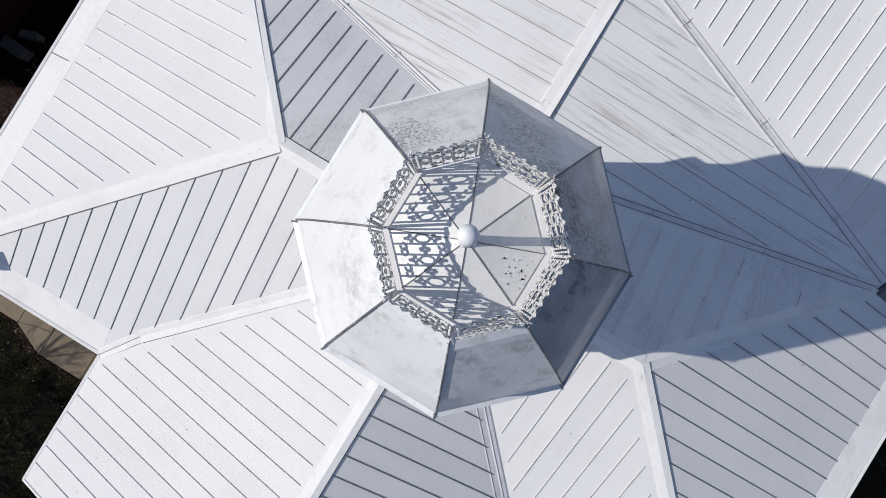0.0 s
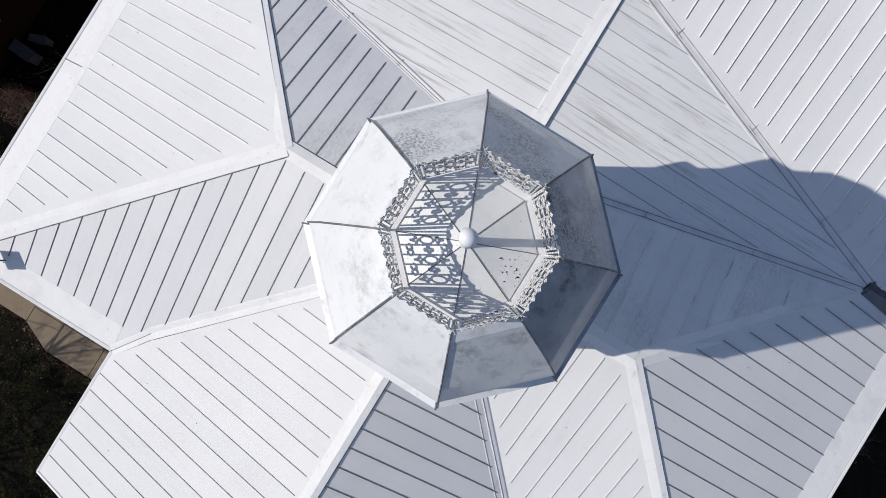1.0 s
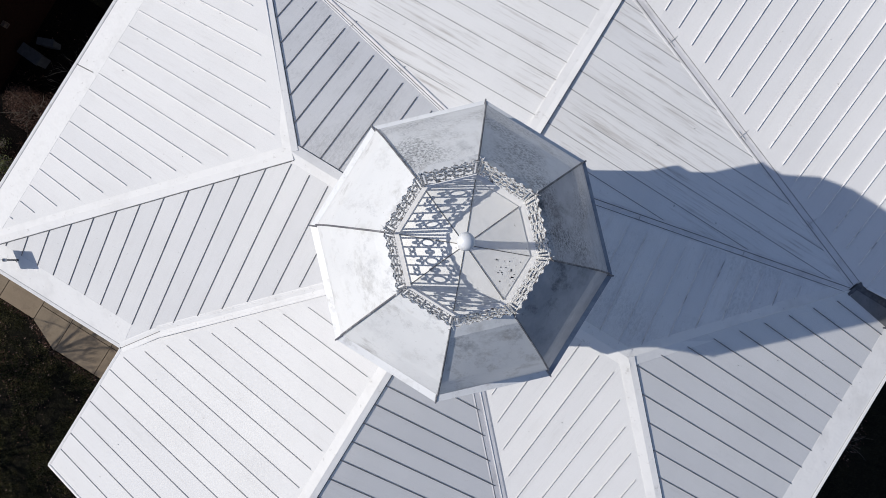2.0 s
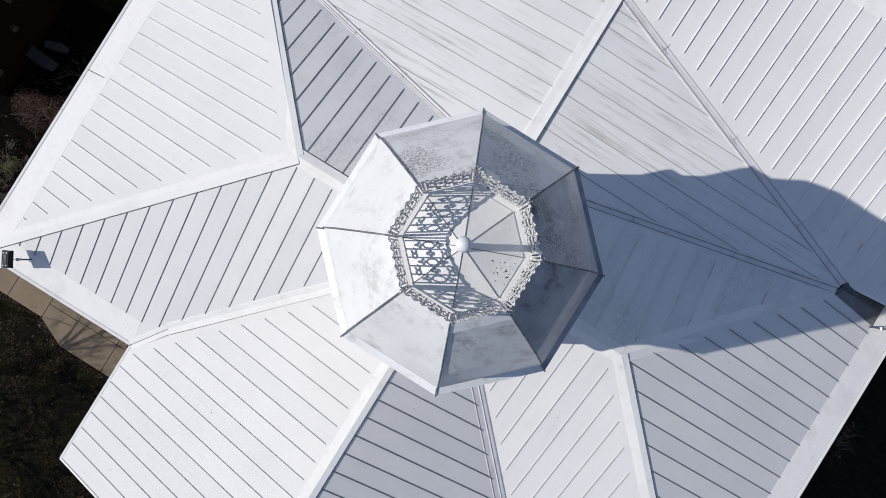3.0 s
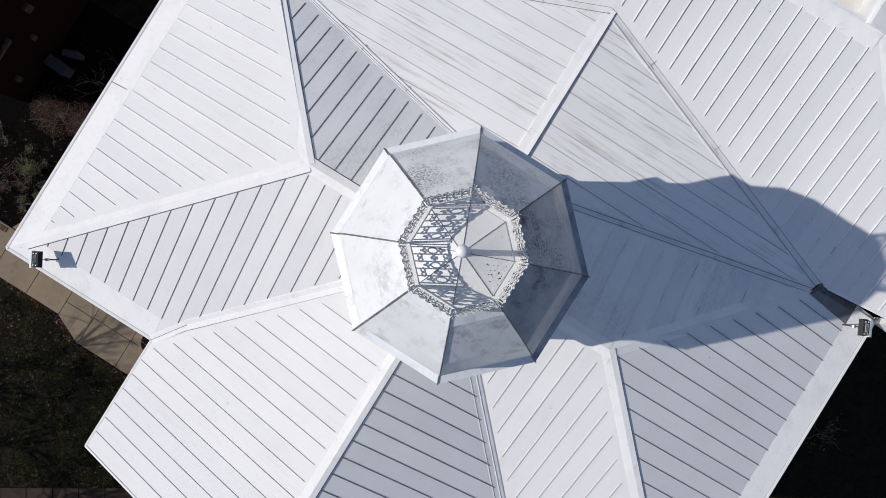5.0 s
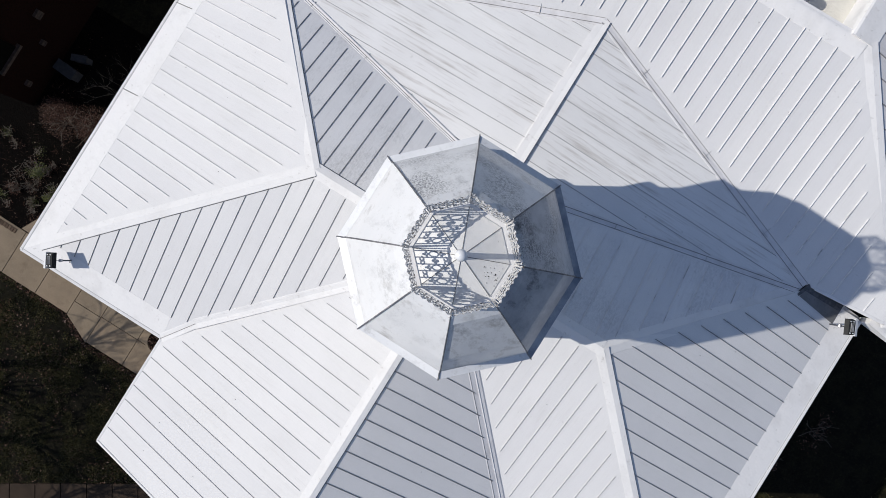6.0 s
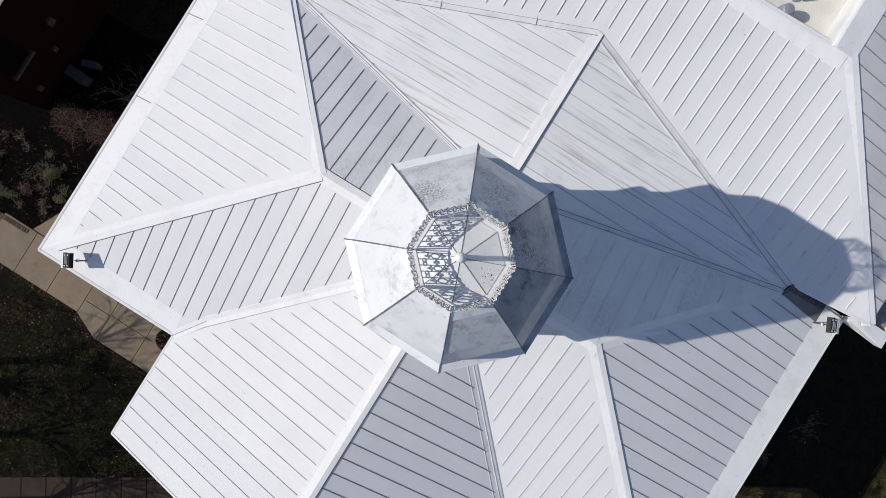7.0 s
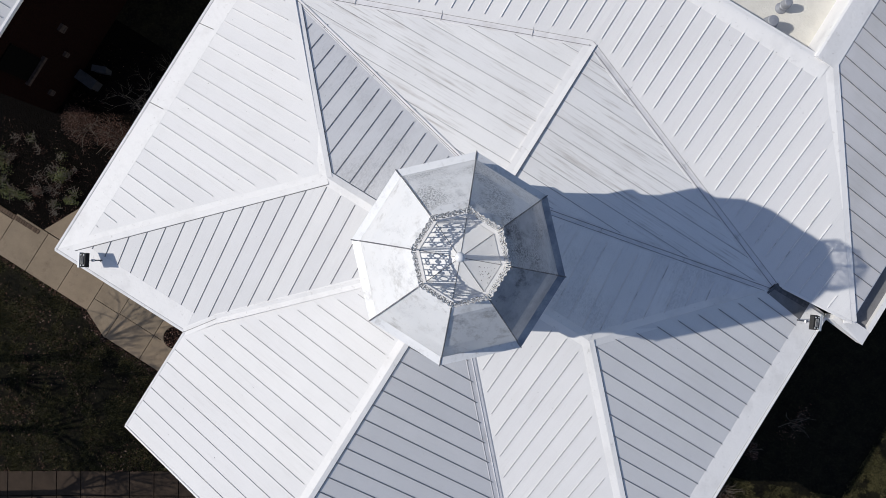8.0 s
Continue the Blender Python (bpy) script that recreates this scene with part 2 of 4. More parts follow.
def prism(bm, top, bottom):
    """A closed body between two rings of as many points."""
    a, b = [bm.verts.new(p) for p in top], [bm.verts.new(p) for p in bottom]
    bm.faces.new(a)
    bm.faces.new(b[::-1])
    for i in range(len(a)):
        j = (i + 1) % len(a)
        bm.faces.new((a[i], b[i], b[j], a[j]))


def box(bm, lo, hi, m=None):
    c = [(x, y) for x, y in ((lo[0], lo[1]), (hi[0], lo[1]), (hi[0], hi[1]), (lo[0], hi[1]))]
    t, b = [Vector((*p, hi[2])) for p in c], [Vector((*p, lo[2])) for p in c]
    if m is not None:
        t, b = [m @ p for p in t], [m @ p for p in b]
    prism(bm, t, b)


def beam(bm, p, q, wide, high, up=(0, 0, 1), drop=0.0):
    """A bar from p to q, standing on that line, with slightly chamfered top."""
    p, q, up = Vector(p), Vector(q), Vector(up).normalized()
    s = (q - p).cross(up).normalized() * wide / 2
    u = s.cross(q - p).normalized()
    c = min(wide, high) * 0.25
    prof = [(-1, -drop), (1, -drop), (1, high - c), (1 - 2 * c / wide, high), (-1 + 2 * c / wide, high), (-1, high - c)]
    prism(bm, [q + s * a + u * b for a, b in prof], [p + s * a + u * b for a, b in prof])


def tube(bm, pts, r0, r1, n=6):
    """A tapering round limb along a line of points."""
    rings = []
    for i, p in enumerate(pts):
        d = (Vector(pts[min(i + 1, len(pts) - 1)]) - Vector(pts[max(i - 1, 0)])).normalized()
        a = d.orthogonal().normalized()
        b = d.cross(a)
        r = r0 + (r1 - r0) * i / max(1, len(pts) - 1)
        rings.append([bm.verts.new(Vector(p) + (a * math.cos(k * math.tau / n) + b * math.sin(k * math.tau / n)) * r) for k in range(n)])
    for u, v in zip(rings, rings[1:]):
        for k in range(n):
            bm.faces.new((u[k], u[(k + 1) % n], v[(k + 1) % n], v[k]))
    bm.faces.new(rings[0][::-1])
    bm.faces.new(rings[-1])


def lathe(bm, prof, n=20, at=(0, 0, 0)):
    """A body turned round the z axis from (radius, height) pairs."""
    at = Vector(at)
    rings = [[bm.verts.new(at + Vector((r * math.cos(k * math.tau / n), r * math.sin(k * math.tau / n), z))) for k in range(n)] for r, z in prof]
    for u, v in zip(rings, rings[1:]):
        for k in range(n):
            bm.faces.new((u[k], u[(k + 1) % n], v[(k + 1) % n], v[k]))
    bm.faces.new(rings[0][::-1])
    bm.faces.new(rings[-1])


def clip(poly, nx, ny, d):
    """The share of a flat polygon in which nx * x + ny * y <= d."""
    out = []
    for i, a in enumerate(poly):
        b = poly[(i + 1) % len(poly)]
        da, db = nx * a[0] + ny * a[1] - d, nx * b[0] + ny * b[1] - d
        if da <= 0:
            out.append(a)
        if da * db < 0:
            k = da / (da - db)
            out.append((a[0] + (b[0] - a[0]) * k, a[1] + (b[1] - a[1]) * k))
    return out


def inset(poly, margins):
    """A convex polygon, counter-clockwise, drawn in by a margin for each edge."""
    out = list(poly)
    for i, g in enumerate(margins):
        a, b = Vector(poly[i]), Vector(poly[(i + 1) % len(poly)])
        n = Vector((b.y - a.y, a.x - b.x)).normalized()
        out = clip(out, n.x, n.y, n.dot(a) - g)
    return out


PITCH = 0.4064       # one sheet of the roof, seam to seam


def slope(owner, poly, plane, axis, phase, margins, material, seam_high=0.015, seam_wide=0.013, seam_mat=None, label=""):
    """A roof slope over the plan polygon (counter-clockwise): deck, sheets and standing seams. axis: the way the seams run (0: x, 1: y)."""
    z = lambda x, y: plane[0] * x + plane[1] * y + plane[2]
    nrm = Vector((-plane[0], -plane[1], 1)).normalized()
    bm = bmesh.new()
    prism(bm, [(x, y, z(x, y) - 0.010) for x, y in poly], [(x, y, z(x, y) - 0.14) for x, y in poly])
    deck = part("roof_slope", bm, flash, owner, label)
    o = 1 - axis
    lo, hi = min(p[o] for p in poly), max(p[o] for p in poly)
    k0 = math.floor((lo - phase) / PITCH)
    inner = inset(poly, margins)
    rnd = random.Random(round(phase * 1000) + len(poly))
    seam_high = seam_high * 1.35 if seam_high > 0.01 else seam_high
    for k in range(k0, math.ceil((hi - phase) / PITCH) + 1):
        a, b = phase + k * PITCH, phase + (k + 1) * PITCH
        n = (0, 1) if o else (1, 0)
        cell = clip(clip(poly, *n, b), -n[0], -n[1], -a)
        if len(cell) > 2 and max(p[o] for p in cell) - min(p[o] for p in cell) > 0.01:
            bm = bmesh.new()
            g = 0.0015 * rnd.random()
            prism(bm, [(x, y, z(x, y) + g) for x, y in cell], [(x, y, z(x, y) - 0.009) for x, y in cell])
            part("roof_panel", bm, material, deck)
        if inner and min(p[o] for p in inner) + 0.02 < a < max(p[o] for p in inner) - 0.02:
            line = []
            for i, p in enumerate(inner):
                q = inner[(i + 1) % len(inner)]
                if (p[o] - a) * (q[o] - a) < 0:
                    line.append(p[axis] + (q[axis] - p[axis]) * (a - p[o]) / (q[o] - p[o]))
            if len(line) == 2 and abs(line[0] - line[1]) > 0.08:
                s, e = [((v, a) if axis == 0 else (a, v)) for v in sorted(line)]
                bm = bmesh.new()
                beam(bm, (*s, z(*s)), (*e, z(*e)), seam_wide, seam_high, nrm)
                part("seam", bm, seam_mat or seam_paint, deck)
    return deck


def capping(owner, name, p, q, near, far, fall, label="", step=0.036):
    """A ridge or hip capping: two sheet wings parallel to the slopes. near: the wing on the sunny side;
    far: the other wing, whose turned-down edge stands a step above its slope. fall: the slopes' drop for each metre across."""
    p, q, u = Vector(p), Vector(q), Vector((0, 0, 1))
    s = (q - p).cross(u).normalized()
    s = s if s.dot(Vector((0.858, 0.513, 0))) > 0 else -s
    prof = [(-near, -fall * near - 0.05), (-near, 0.006 - fall * near), (-0.004, 0.012), (0.004, 0.012), (far, step - fall * far), (far + 0.004, step - fall * far - 0.008), (far, -fall * far - 0.05)]
    bm = bmesh.new()
    prism(bm, [q + s * a + u * b for a, b in prof], [p + s * a + u * b for a, b in prof])
    ob = part(name, bm, flash, owner, label)
    if step < 0.03:
        return ob
    # thin dark bar on the wing turned from the sun doubles its shadow line
    bm = bmesh.new()
    e = s * (far + 0.012) + u * (0.004 - fall * (far + 0.012))
    beam(bm, p + e, q + e, 0.012, 0.006)
    part("capping_joint", bm, joint_dirt_shade, ob)
    return ob


def strip(owner, name, pts, thick, material, label=""):
    """A flat piece of sheet with the given outline."""
    bm = bmesh.new()
    prism(bm, [Vector(p) + Vector((0, 0, thick)) for p in pts], [Vector(p) - Vector((0, 0, 0.02)) for p in pts])
    return part(name, bm, material, owner, label)


# ---- the white-roofed pavilion ----
ZE, ZR, W, LS = 8.355, 10.283, 5.58, 3.683
XN, XS, W1, LG = -9.43, 9.05, 5.223, 8.579
MX, MY, MW = (ZR - ZE) / 5.75, (ZR - ZE) / W, (ZR - ZE) / W1
pav = thing("pavilion", (0, 0, 0), "white cross-shaped pavilion with hipped standing-seam metal roofs", "building")
P_NW, P_SE = (MX, 0, ZR + MX * LS), (-MX, 0, ZR + MX * LS)
P_SW, P_NE = (0, MY, ZR), (0, -MY, ZR)
P_WW, P_WE = (MW, 0, ZR), (-MW, 0, ZR)
zat = lambda pl, x, y: pl[0] * x + pl[1] * y + pl[2]
EX, EY, V0, AY = 7.18, 3.542, 1.912, 6.37
ZV, ZN = ZR - MY * V0, ZR - MY * EY
ZA = 9.658
slope(pav, [(-LS, 0), (-LS - 3.8 * 0.987, 3.8), (XN, 3.8), (XN, -W)], P_NW, 0, -4.37, (0.30, 0, 0.72, 0.30), roof_x, 0.018, 0.012, seam_pale, label="white hipped end slope")
slope(pav, [(LS, 0), (XS, -W * (XS - LS) / 5.75), (XS, 3.93), (LS + 3.93 * 0.987, 3.93)], P_SE, 0, 2.81, (0.13, 0.60, 0.50, 0.13), roof_x, 0.014, 0.014, seam_dark, label="white hipped end slope")
slope(pav, [(0, 0), (-LS, 0), (XN, -W), (-W1, -W)], P_SW, 1, -7.25, (0.20, 0.12, 0.63, 0.22), roof_y, 0.013, 0.013, seam_dark, label="white side slope")
slope(pav, [(0, 0), (W1, -W), (9.433, -W), (LS, 0)], P_SW, 1, 2.0, (0.09, 0.60, 0.30, 0.25), roof_y, 0.015, 0.012, seam_paint, label="white side slope")
slope(pav, [(0, 0), (0, V0), (-EX, EY), (-LS, 0)], P_NE, 1, -6.02, (0, 0.18, 0.12, 0.12), roof_mottled, 0.013, 0.016, seam_dark, label="white side slope turned from the sun")
slope(pav, [(0, 0), (LS, 0), (EX, EY), (0, V0)], P_NE, 1, 0.96, (0.12, 0.15, 0.25, 0), roof_mottled, 0.016, 0.012, seam_white, label="white side slope turned from the sun")
slope(pav, [(0, 0), (-W1, -W), (-W1, -LG), (0, -LG)], P_WW, 0, -8.15, (0.22, 0.04, 0.02, 0.26), roof_x, 0.014, 0.011, seam_paint, "white gable wing slope")
slope(pav, [(0, 0), (0, -LG), (W1, -LG), (W1, -W)], P_WE, 0, -2.81, (0.10, 0.02, 0.04, 0.22), roof_x, 0.014, 0.014, seam_dark, label="white gable wing slope in half shade")
# the low saddle behind the dome, closing the gap to the rear roof
for sx in (1, -1):
    pts = [(0, V0, ZV), (sx * EX, EY, ZN), (sx * (EX + 0.07), 3.77, 9.06), (0, AY, ZA)]
    a, b, c = Vector(pts[0]), Vector(pts[3]), Vector((sx * 7.21, 3.65, 9.06))
    n = (b - a).cross(c - a)
    pl = (-n.x / n.z, -n.y / n.z, a.z + (n.x * a.x + n.y * a.y) / n.z)
    poly = [(p[0], p[1]) for p in pts]
    slope(pav, poly if sx > 0 else poly[::-1], pl, 0, 4.37, (0.05, 0, 0.05, 0.05) if sx > 0 else (0.05, 0, 0.05, 0.05), roof_old, 0.006, 0.010, seam_dark, "weathered white saddle roof with streaks")

# cappings
capping(pav, "ridge_cap", (-LS, 0, ZR), (-1.0, 0, ZR), 0.17, 0.16, MY, step=0.03)
capping(pav, "ridge_cap", (1.0, 0, ZR), (LS, 0, ZR), 0.18, 0.17, MY, step=0.02)
capping(pav, "ridge_cap", (0, -1.0, ZR), (0, -LG, ZR), 0.18, 0.115, MW)
capping(pav, "ridge_cap", (0, V0 - 0.6, ZV + 0.03), (0, AY, ZA), 0.15, 0.13, 0.08, step=0.05)
capping(pav, "hip_cap", (-LS, 0, ZR), (XN + 0.42, -W + 0.42 * 0.97, ZE + 0.141), 0.15, 0.15, 0.24, step=0.03)
capping(pav, "hip_cap", (-LS, 0, ZR), (-EX, EY, ZN), 0.17, 0.12, 0.24)
capping(pav, "hip_cap", (LS, 0, ZR), (EX, EY, ZN), 0.17, 0.17, 0.24, step=0.02)
capping(pav, "hip_cap", (LS, 0, ZR), (XS, -W * (XS - LS) / 5.75, zat(P_SE, XS, 0)), 0.17, 0.12, 0.24)


def valley(owner, p, q, wide, material, rolls=(), lift=0.2, tilt=0.0):
    """Valley flashing: a flat soiled strip on each side of a low welted joint."""
    p, q = Vector(p), Vector(q)
    s = (q - p).cross(Vector((0, 0, 1))).normalized()
    up = Vector((0, 0, 1))
    bm = bmesh.new()
    prof = [(-wide / 2, 0.008), (-wide / 2 + 0.02, 0.014), (0, 0.008), (wide / 2 - 0.02, 0.014), (wide / 2, 0.008), (wide / 2, -0.03), (-wide / 2, -0.03)]
    prism(bm, [q + s * a + up * (b + abs(a) * lift + a * tilt) for a, b in prof], [p + s * a + up * (b + abs(a) * lift + a * tilt) for a, b in prof])
    ob = part("valley_flashing", bm, material, owner)
    for off, w, h, *pale in rolls:
        bm = bmesh.new()
        beam(bm, p + s * off + up * (0.012 + abs(off) * lift + off * tilt), q + s * off + up * (0.012 + abs(off) * lift + off * tilt), w, h)
        part("welt", bm, flash if pale else joint_dirt_shade, ob)
    return ob


valley(pav, (0, 0, ZR), (-4.62, -4.76, zat(P_SW, 0, -4.76)), 0.26, flash, ((0.08, 0.010, 0.004, 1), (-0.06, 0.006, 0.003, 1)))
valley(pav, (-4.60, -4.74, zat(P_SW, 0, -4.74) + 0.004), (-W1, -W, ZE + 0.01), 0.24, flash, ((0.0, 0.010, 0.006),), 0.06)
valley(pav, (-0.11, -0.105, ZR + 0.036), (W1 - 0.11, -W - 0.105, ZE + 0.036), 0.26, flash_old, ((-0.03, 0.016, 0.009, 1), (0.10, 0.008, 0.006)), 0.0, 0.25)
valley(pav, (-0.02, V0 - 0.045, ZV), (-EX - 0.02, EY - 0.045, ZN), 0.24, flash_old, ((0.0, 0.018, 0.018, 1), (0.055, 0.010, 0.010), (-0.09, 0.010, 0.008)))
valley(pav, (0, V0, ZV), (EX, EY, ZN), 0.22, flash_old, ((0.05, 0.010, 0.008), (-0.06, 0.012, 0.008)))
valley(pav, (0, AY, ZA), (EX + 0.07, 3.77, 9.06), 0.28, flash_old, ((0.09, 0.012, 0.006), (-0.05, 0.007, 0.005)), 0.03)
valley(pav, (0, AY, ZA), (-EX - 0.07, 3.77, 9.06), 0.28, flash_old, ((0.05, 0.007, 0.005), (-0.09, 0.012, 0.006)), 0.03)


def cleat(p, along, wide, label=""):
    """A dark overlap joint across a valley flashing."""
    d = Vector(along).normalized()
    n = d.cross(Vector((0, 0, 1))).normalized()
    p = Vector(p)
    bm = bmesh.new()
    beam(bm, p - n * wide / 2 + Vector((0, 0, 0.024)), p + n * wide / 2 + Vector((0, 0, 0.024)), 0.013, 0.005, drop=0.02)
    beam(bm, p + n * wide * 0.2 - d * 0.10 + Vector((0, 0, 0.024)), p + n * wide * 0.2 + d * 0.12 + Vector((0, 0, 0.024)), 0.009, 0.005, drop=0.02)
    part("flashing_joint", bm, seam_paint, pav)


mirror = lambda v: Vector((-v.x, v.y, v.z))
VA, VE, VV, NE_ = Vector((0, AY, ZA)), Vector((EX + 0.07, 3.77, 9.06)), Vector((0, V0, ZV)), Vector((EX, EY, ZN))
for f in (0.194, 0.50, 0.796):
    cleat(VA.lerp(VE, f), VE - VA, 0.26)
    cleat(mirror(VA.lerp(VE, f)), mirror(VE - VA), 0.26)
for f in (0.377, 0.683):
    cleat(VV.lerp(NE_, f), NE_ - VV, 0.20)
for f in (0.41, 0.60, 0.85):
    cleat(mirror(VV.lerp(NE_, f)), mirror(NE_ - VV), 0.22)
# soiled strip, a narrower darker one along the eave, and drain where the roofs meet
za = lambda x: zat(P_SE, x, 0)
strip(pav, "soiled_strip", [(7.26, 3.46, za(7.26)), (8.46, 3.40, za(8.46)), (8.46, 3.92, za(8.46)), (7.34, 3.84, za(7.34))], 0.012, soil_shade, "black soiling and shade between the two roofs")
strip(pav, "soiled_strip", [(7.32, 3.64, za(7.32)), (8.46, 3.74, za(8.46)), (8.46, 3.918, za(8.46)), (7.345, 3.838, za(7.345))], 0.016, grime_shade, "narrow darker strip along the eave")
bm = bmesh.new()
prism(bm, [(7.17, 3.47, 9.12), (7.23, 3.45, 9.115), (7.36, 3.78, 9.10), (7.30, 3.82, 9.105)], [(7.17, 3.47, 9.0), (7.23, 3.45, 9.0), (7.36, 3.78, 9.0), (7.30, 3.82, 9.0)])
part("drain_mouth", bm, grime_shade, pav, "black soiled drain mouth")
for y in (-0.80, 1.75):
    bm = bmesh.new()
    beam(bm, (XN + 0.03, y, zat(P_NW, XN + 0.03, 0) + 0.006), (XN + 0.56, y + 0.04, zat(P_NW, XN + 0.56, 0) + 0.006), 0.018, 0.006)
    part("apron_joint", bm, joint_dirt_shade, pav)


def eave(owner, a, b, inward, plane_z, apron, mitre=0.0):
    """The eave from a to b: a flat apron sheet, a rolled edge, and a fascia board beneath."""
    a, b, n = Vector(a), Vector(b), Vector(inward)
    za, zb = plane_z(a.x, a.y), plane_z(b.x, b.y)
    rise = plane_z(a.x + n.x, a.y + n.y) - za
    e = (b - a).normalized() * mitre * apron
    if apron:
        strip(owner, "eave_apron", [(a.x, a.y, za), (b.x, b.y, zb), (b.x + n.x * apron, b.y + n.y * apron, zb + rise * apron), (a.x + n.x * apron + e.x, a.y + n.y * apron + e.y, za + rise * apron)], 0.003, flash)
    bm = bmesh.new()
    beam(bm, (a.x - n.x * 0.0, a.y - n.y * 0.0, za - 0.02), (b.x, b.y, zb - 0.02), 0.07, 0.035)
    part("drip_edge", bm, flash, owner)
    if apron:
        bm = bmesh.new()
        beam(bm, (a.x + n.x * 0.045, a.y + n.y * 0.045, za + rise * 0.045 + 0.004), (b.x + n.x * 0.045, b.y + n.y * 0.045, zb + rise * 0.045 + 0.004), 0.014, 0.006)
        part("drip_joint", bm, seam_paint, owner)
    bm = bmesh.new()
    f = Vector((n.x, n.y, 0)) * 0.05
    beam(bm, (a.x + f.x, a.y + f.y, za - 0.24), (b.x + f.x, b.y + f.y, zb - 0.24), 0.04, 0.22)
    part("fascia", bm, wall_paint, owner)


eave(pav, (XN, -W), (XN, 3.8), (1, 0), lambda x, y: zat(P_NW, x, y), 0.70, 0.97)
eave(pav, (XN, -W), (-W1, -W), (0, 1), lambda x, y: zat(P_SW, x, y), 0.62, 1.03)
eave(pav, (-W1, -W), (-W1, -LG), (1, 0), lambda x, y: zat(P_WW, x, y), 0)
eave(pav, (W1, -W), (W1, -LG), (-1, 0), lambda x, y: zat(P_WE, x, y), 0)
eave(pav, (W1, -W), (XS, -W), (0, 1), lambda x, y: zat(P_SW, x, y) + 0.004, 0.60)
eave(pav, (XS, -W * (XS - LS) / 5.75), (XS, 3.84), (-1, 0), lambda x, y: zat(P_SE, x, y) + 0.12 * (x - XS + 0.6) / 0.6, 0.60)
for sx in (-1, 1):
    bm = bmesh.new()
    beam(bm, (0, -LG - 0.01, ZR - 0.03), (sx * W1, -LG - 0.01, ZE - 0.03), 0.06, 0.05)
    part("rake_edge", bm, flash, pav)

# walls under the eaves
for lo, hi in (((-8.8, -5.0, 0), (8.5, 3.3, 8.3)), ((-4.7, -8.2, 0), (4.7, -4.9, 8.3))):
    bm = bmesh.new()
    box(bm, lo, hi)
    part("wall", bm, wall_paint, pav, "plain white board wall")
bm = bmesh.new()
prism(bm, [(-4.7, -8.2, 8.3), (4.7, -8.2, 8.3), (0, -8.2, 10.0)], [(-4.7, -8.0, 8.3), (4.7, -8.0, 8.3), (0, -8.0, 10.0)])
part("gable_wall", bm, wall_paint, pav)

# ---- the rear building ----
rear = thing("rear_building", (0, 9, 0), "white metal mansard roof round a cream flat roof", "building")
BS = 0.23
P_BIG = (0, BS, 9.06 - BS * 3.77)
HX, HT, YT = 9.40, 5.17, 8.70
ZT = zat(P_BIG, 0, YT)
SB = (ZT - 9.07) / (HX - HT)
P_BSE = (-SB, 0, ZT + SB * HT)
slope(rear, [(0, AY), (EX + 0.07, 3.77), (HX, 3.95), (HT, YT), (0, YT)], P_BIG, 1, 0.96, (0.22, 0.05, 0.30, 0.40, 0), roof_y, 0.022, 0.012, seam_white, label="white slope falling towards the pavilion")
slope(rear, [(0, AY), (0, YT), (-HT, YT), (-HX, 3.80), (-EX - 0.07, 3.77)], P_BIG, 1, 0.96, (0, 0.40, 0.30, 0.05, 0.22), roof_y, 0.022, 0.012, seam_white, label="white slope falling towards the pavilion")
slope(rear, [(HT, YT), (HX, 3.95), (HX, 16.0), (HT, 16.0)], P_BSE, 0, 5.0, (0.10, 0.03, 0, 0.10), roof_darker, 0.014, 0.013, seam_dark, label="white slope turned from the sun")
slope(rear, [(-HT, YT), (-HT, 16.0), (-HX, 16.0), (-HX, 3.80)], (SB, 0, ZT + SB * HT), 0, 5.0, (0.10, 0, 0.03, 0.10), roof_x, label="white slope on the far side")
capping(rear, "hip_cap", (HT, YT, ZT), (HX, 3.95, 9.08), 0.16, 0.14, 0.17)
capping(rear, "hip_cap", (-HT, YT, ZT), (-HX, 3.80, 9.07), 0.16, 0.16, 0.17)


def rolled(owner, name, p, q, across, prof, label=""):
    """A rounded sheet-metal coping from p to q; prof: steps across and up."""
    bm = bmesh.new()
    p, q, a = Vector(p), Vector(q), Vector(across)
    full = prof + [(x, z - 0.05) for x, z in prof[::-1]]
    prism(bm, [q + a * x + Vector((0, 0, z)) for x, z in full], [p + a * x + Vector((0, 0, z)) for x, z in full])
    ob = part(name, bm, flash, owner, label, True)
    ob.data.set_sharp_from_angle(angle=radians(24))
    return ob


rolled(rear, "coping", (-HT, YT, ZT), (HT - 0.05, YT, ZT), (0, 1, 0), [(-0.42, -0.42 * BS + 0.006), (-0.30, -0.30 * BS + 0.014), (-0.18, -0.022), (-0.09, 0.002), (-0.02, 0.004), (0.03, -0.016), (0.05, -0.05)], "white rounded coping of the flat roof")
rolled(rear, "coping", (HT, 16, ZT), (HT, YT - 0.06, ZT), (1, 0, 0), [(0.14, -0.14 * SB - 0.01), (0.135, -0.012), (-0.42, 0.075), (-0.47, 0.060), (-0.50, -0.05)])
bm = bmesh.new()
box(bm, (-HT, YT - 0.01, ZT - 0.9), (HT - 0.45, YT + 0.045, ZT))
part("parapet", bm, flash, rear)
bm = bmesh.new()
box(bm, (HT - 0.485, YT + 0.05, ZT - 0.9), (HT - 0.43, 16, ZT + 0.01))
part("parapet", bm, flash, rear)
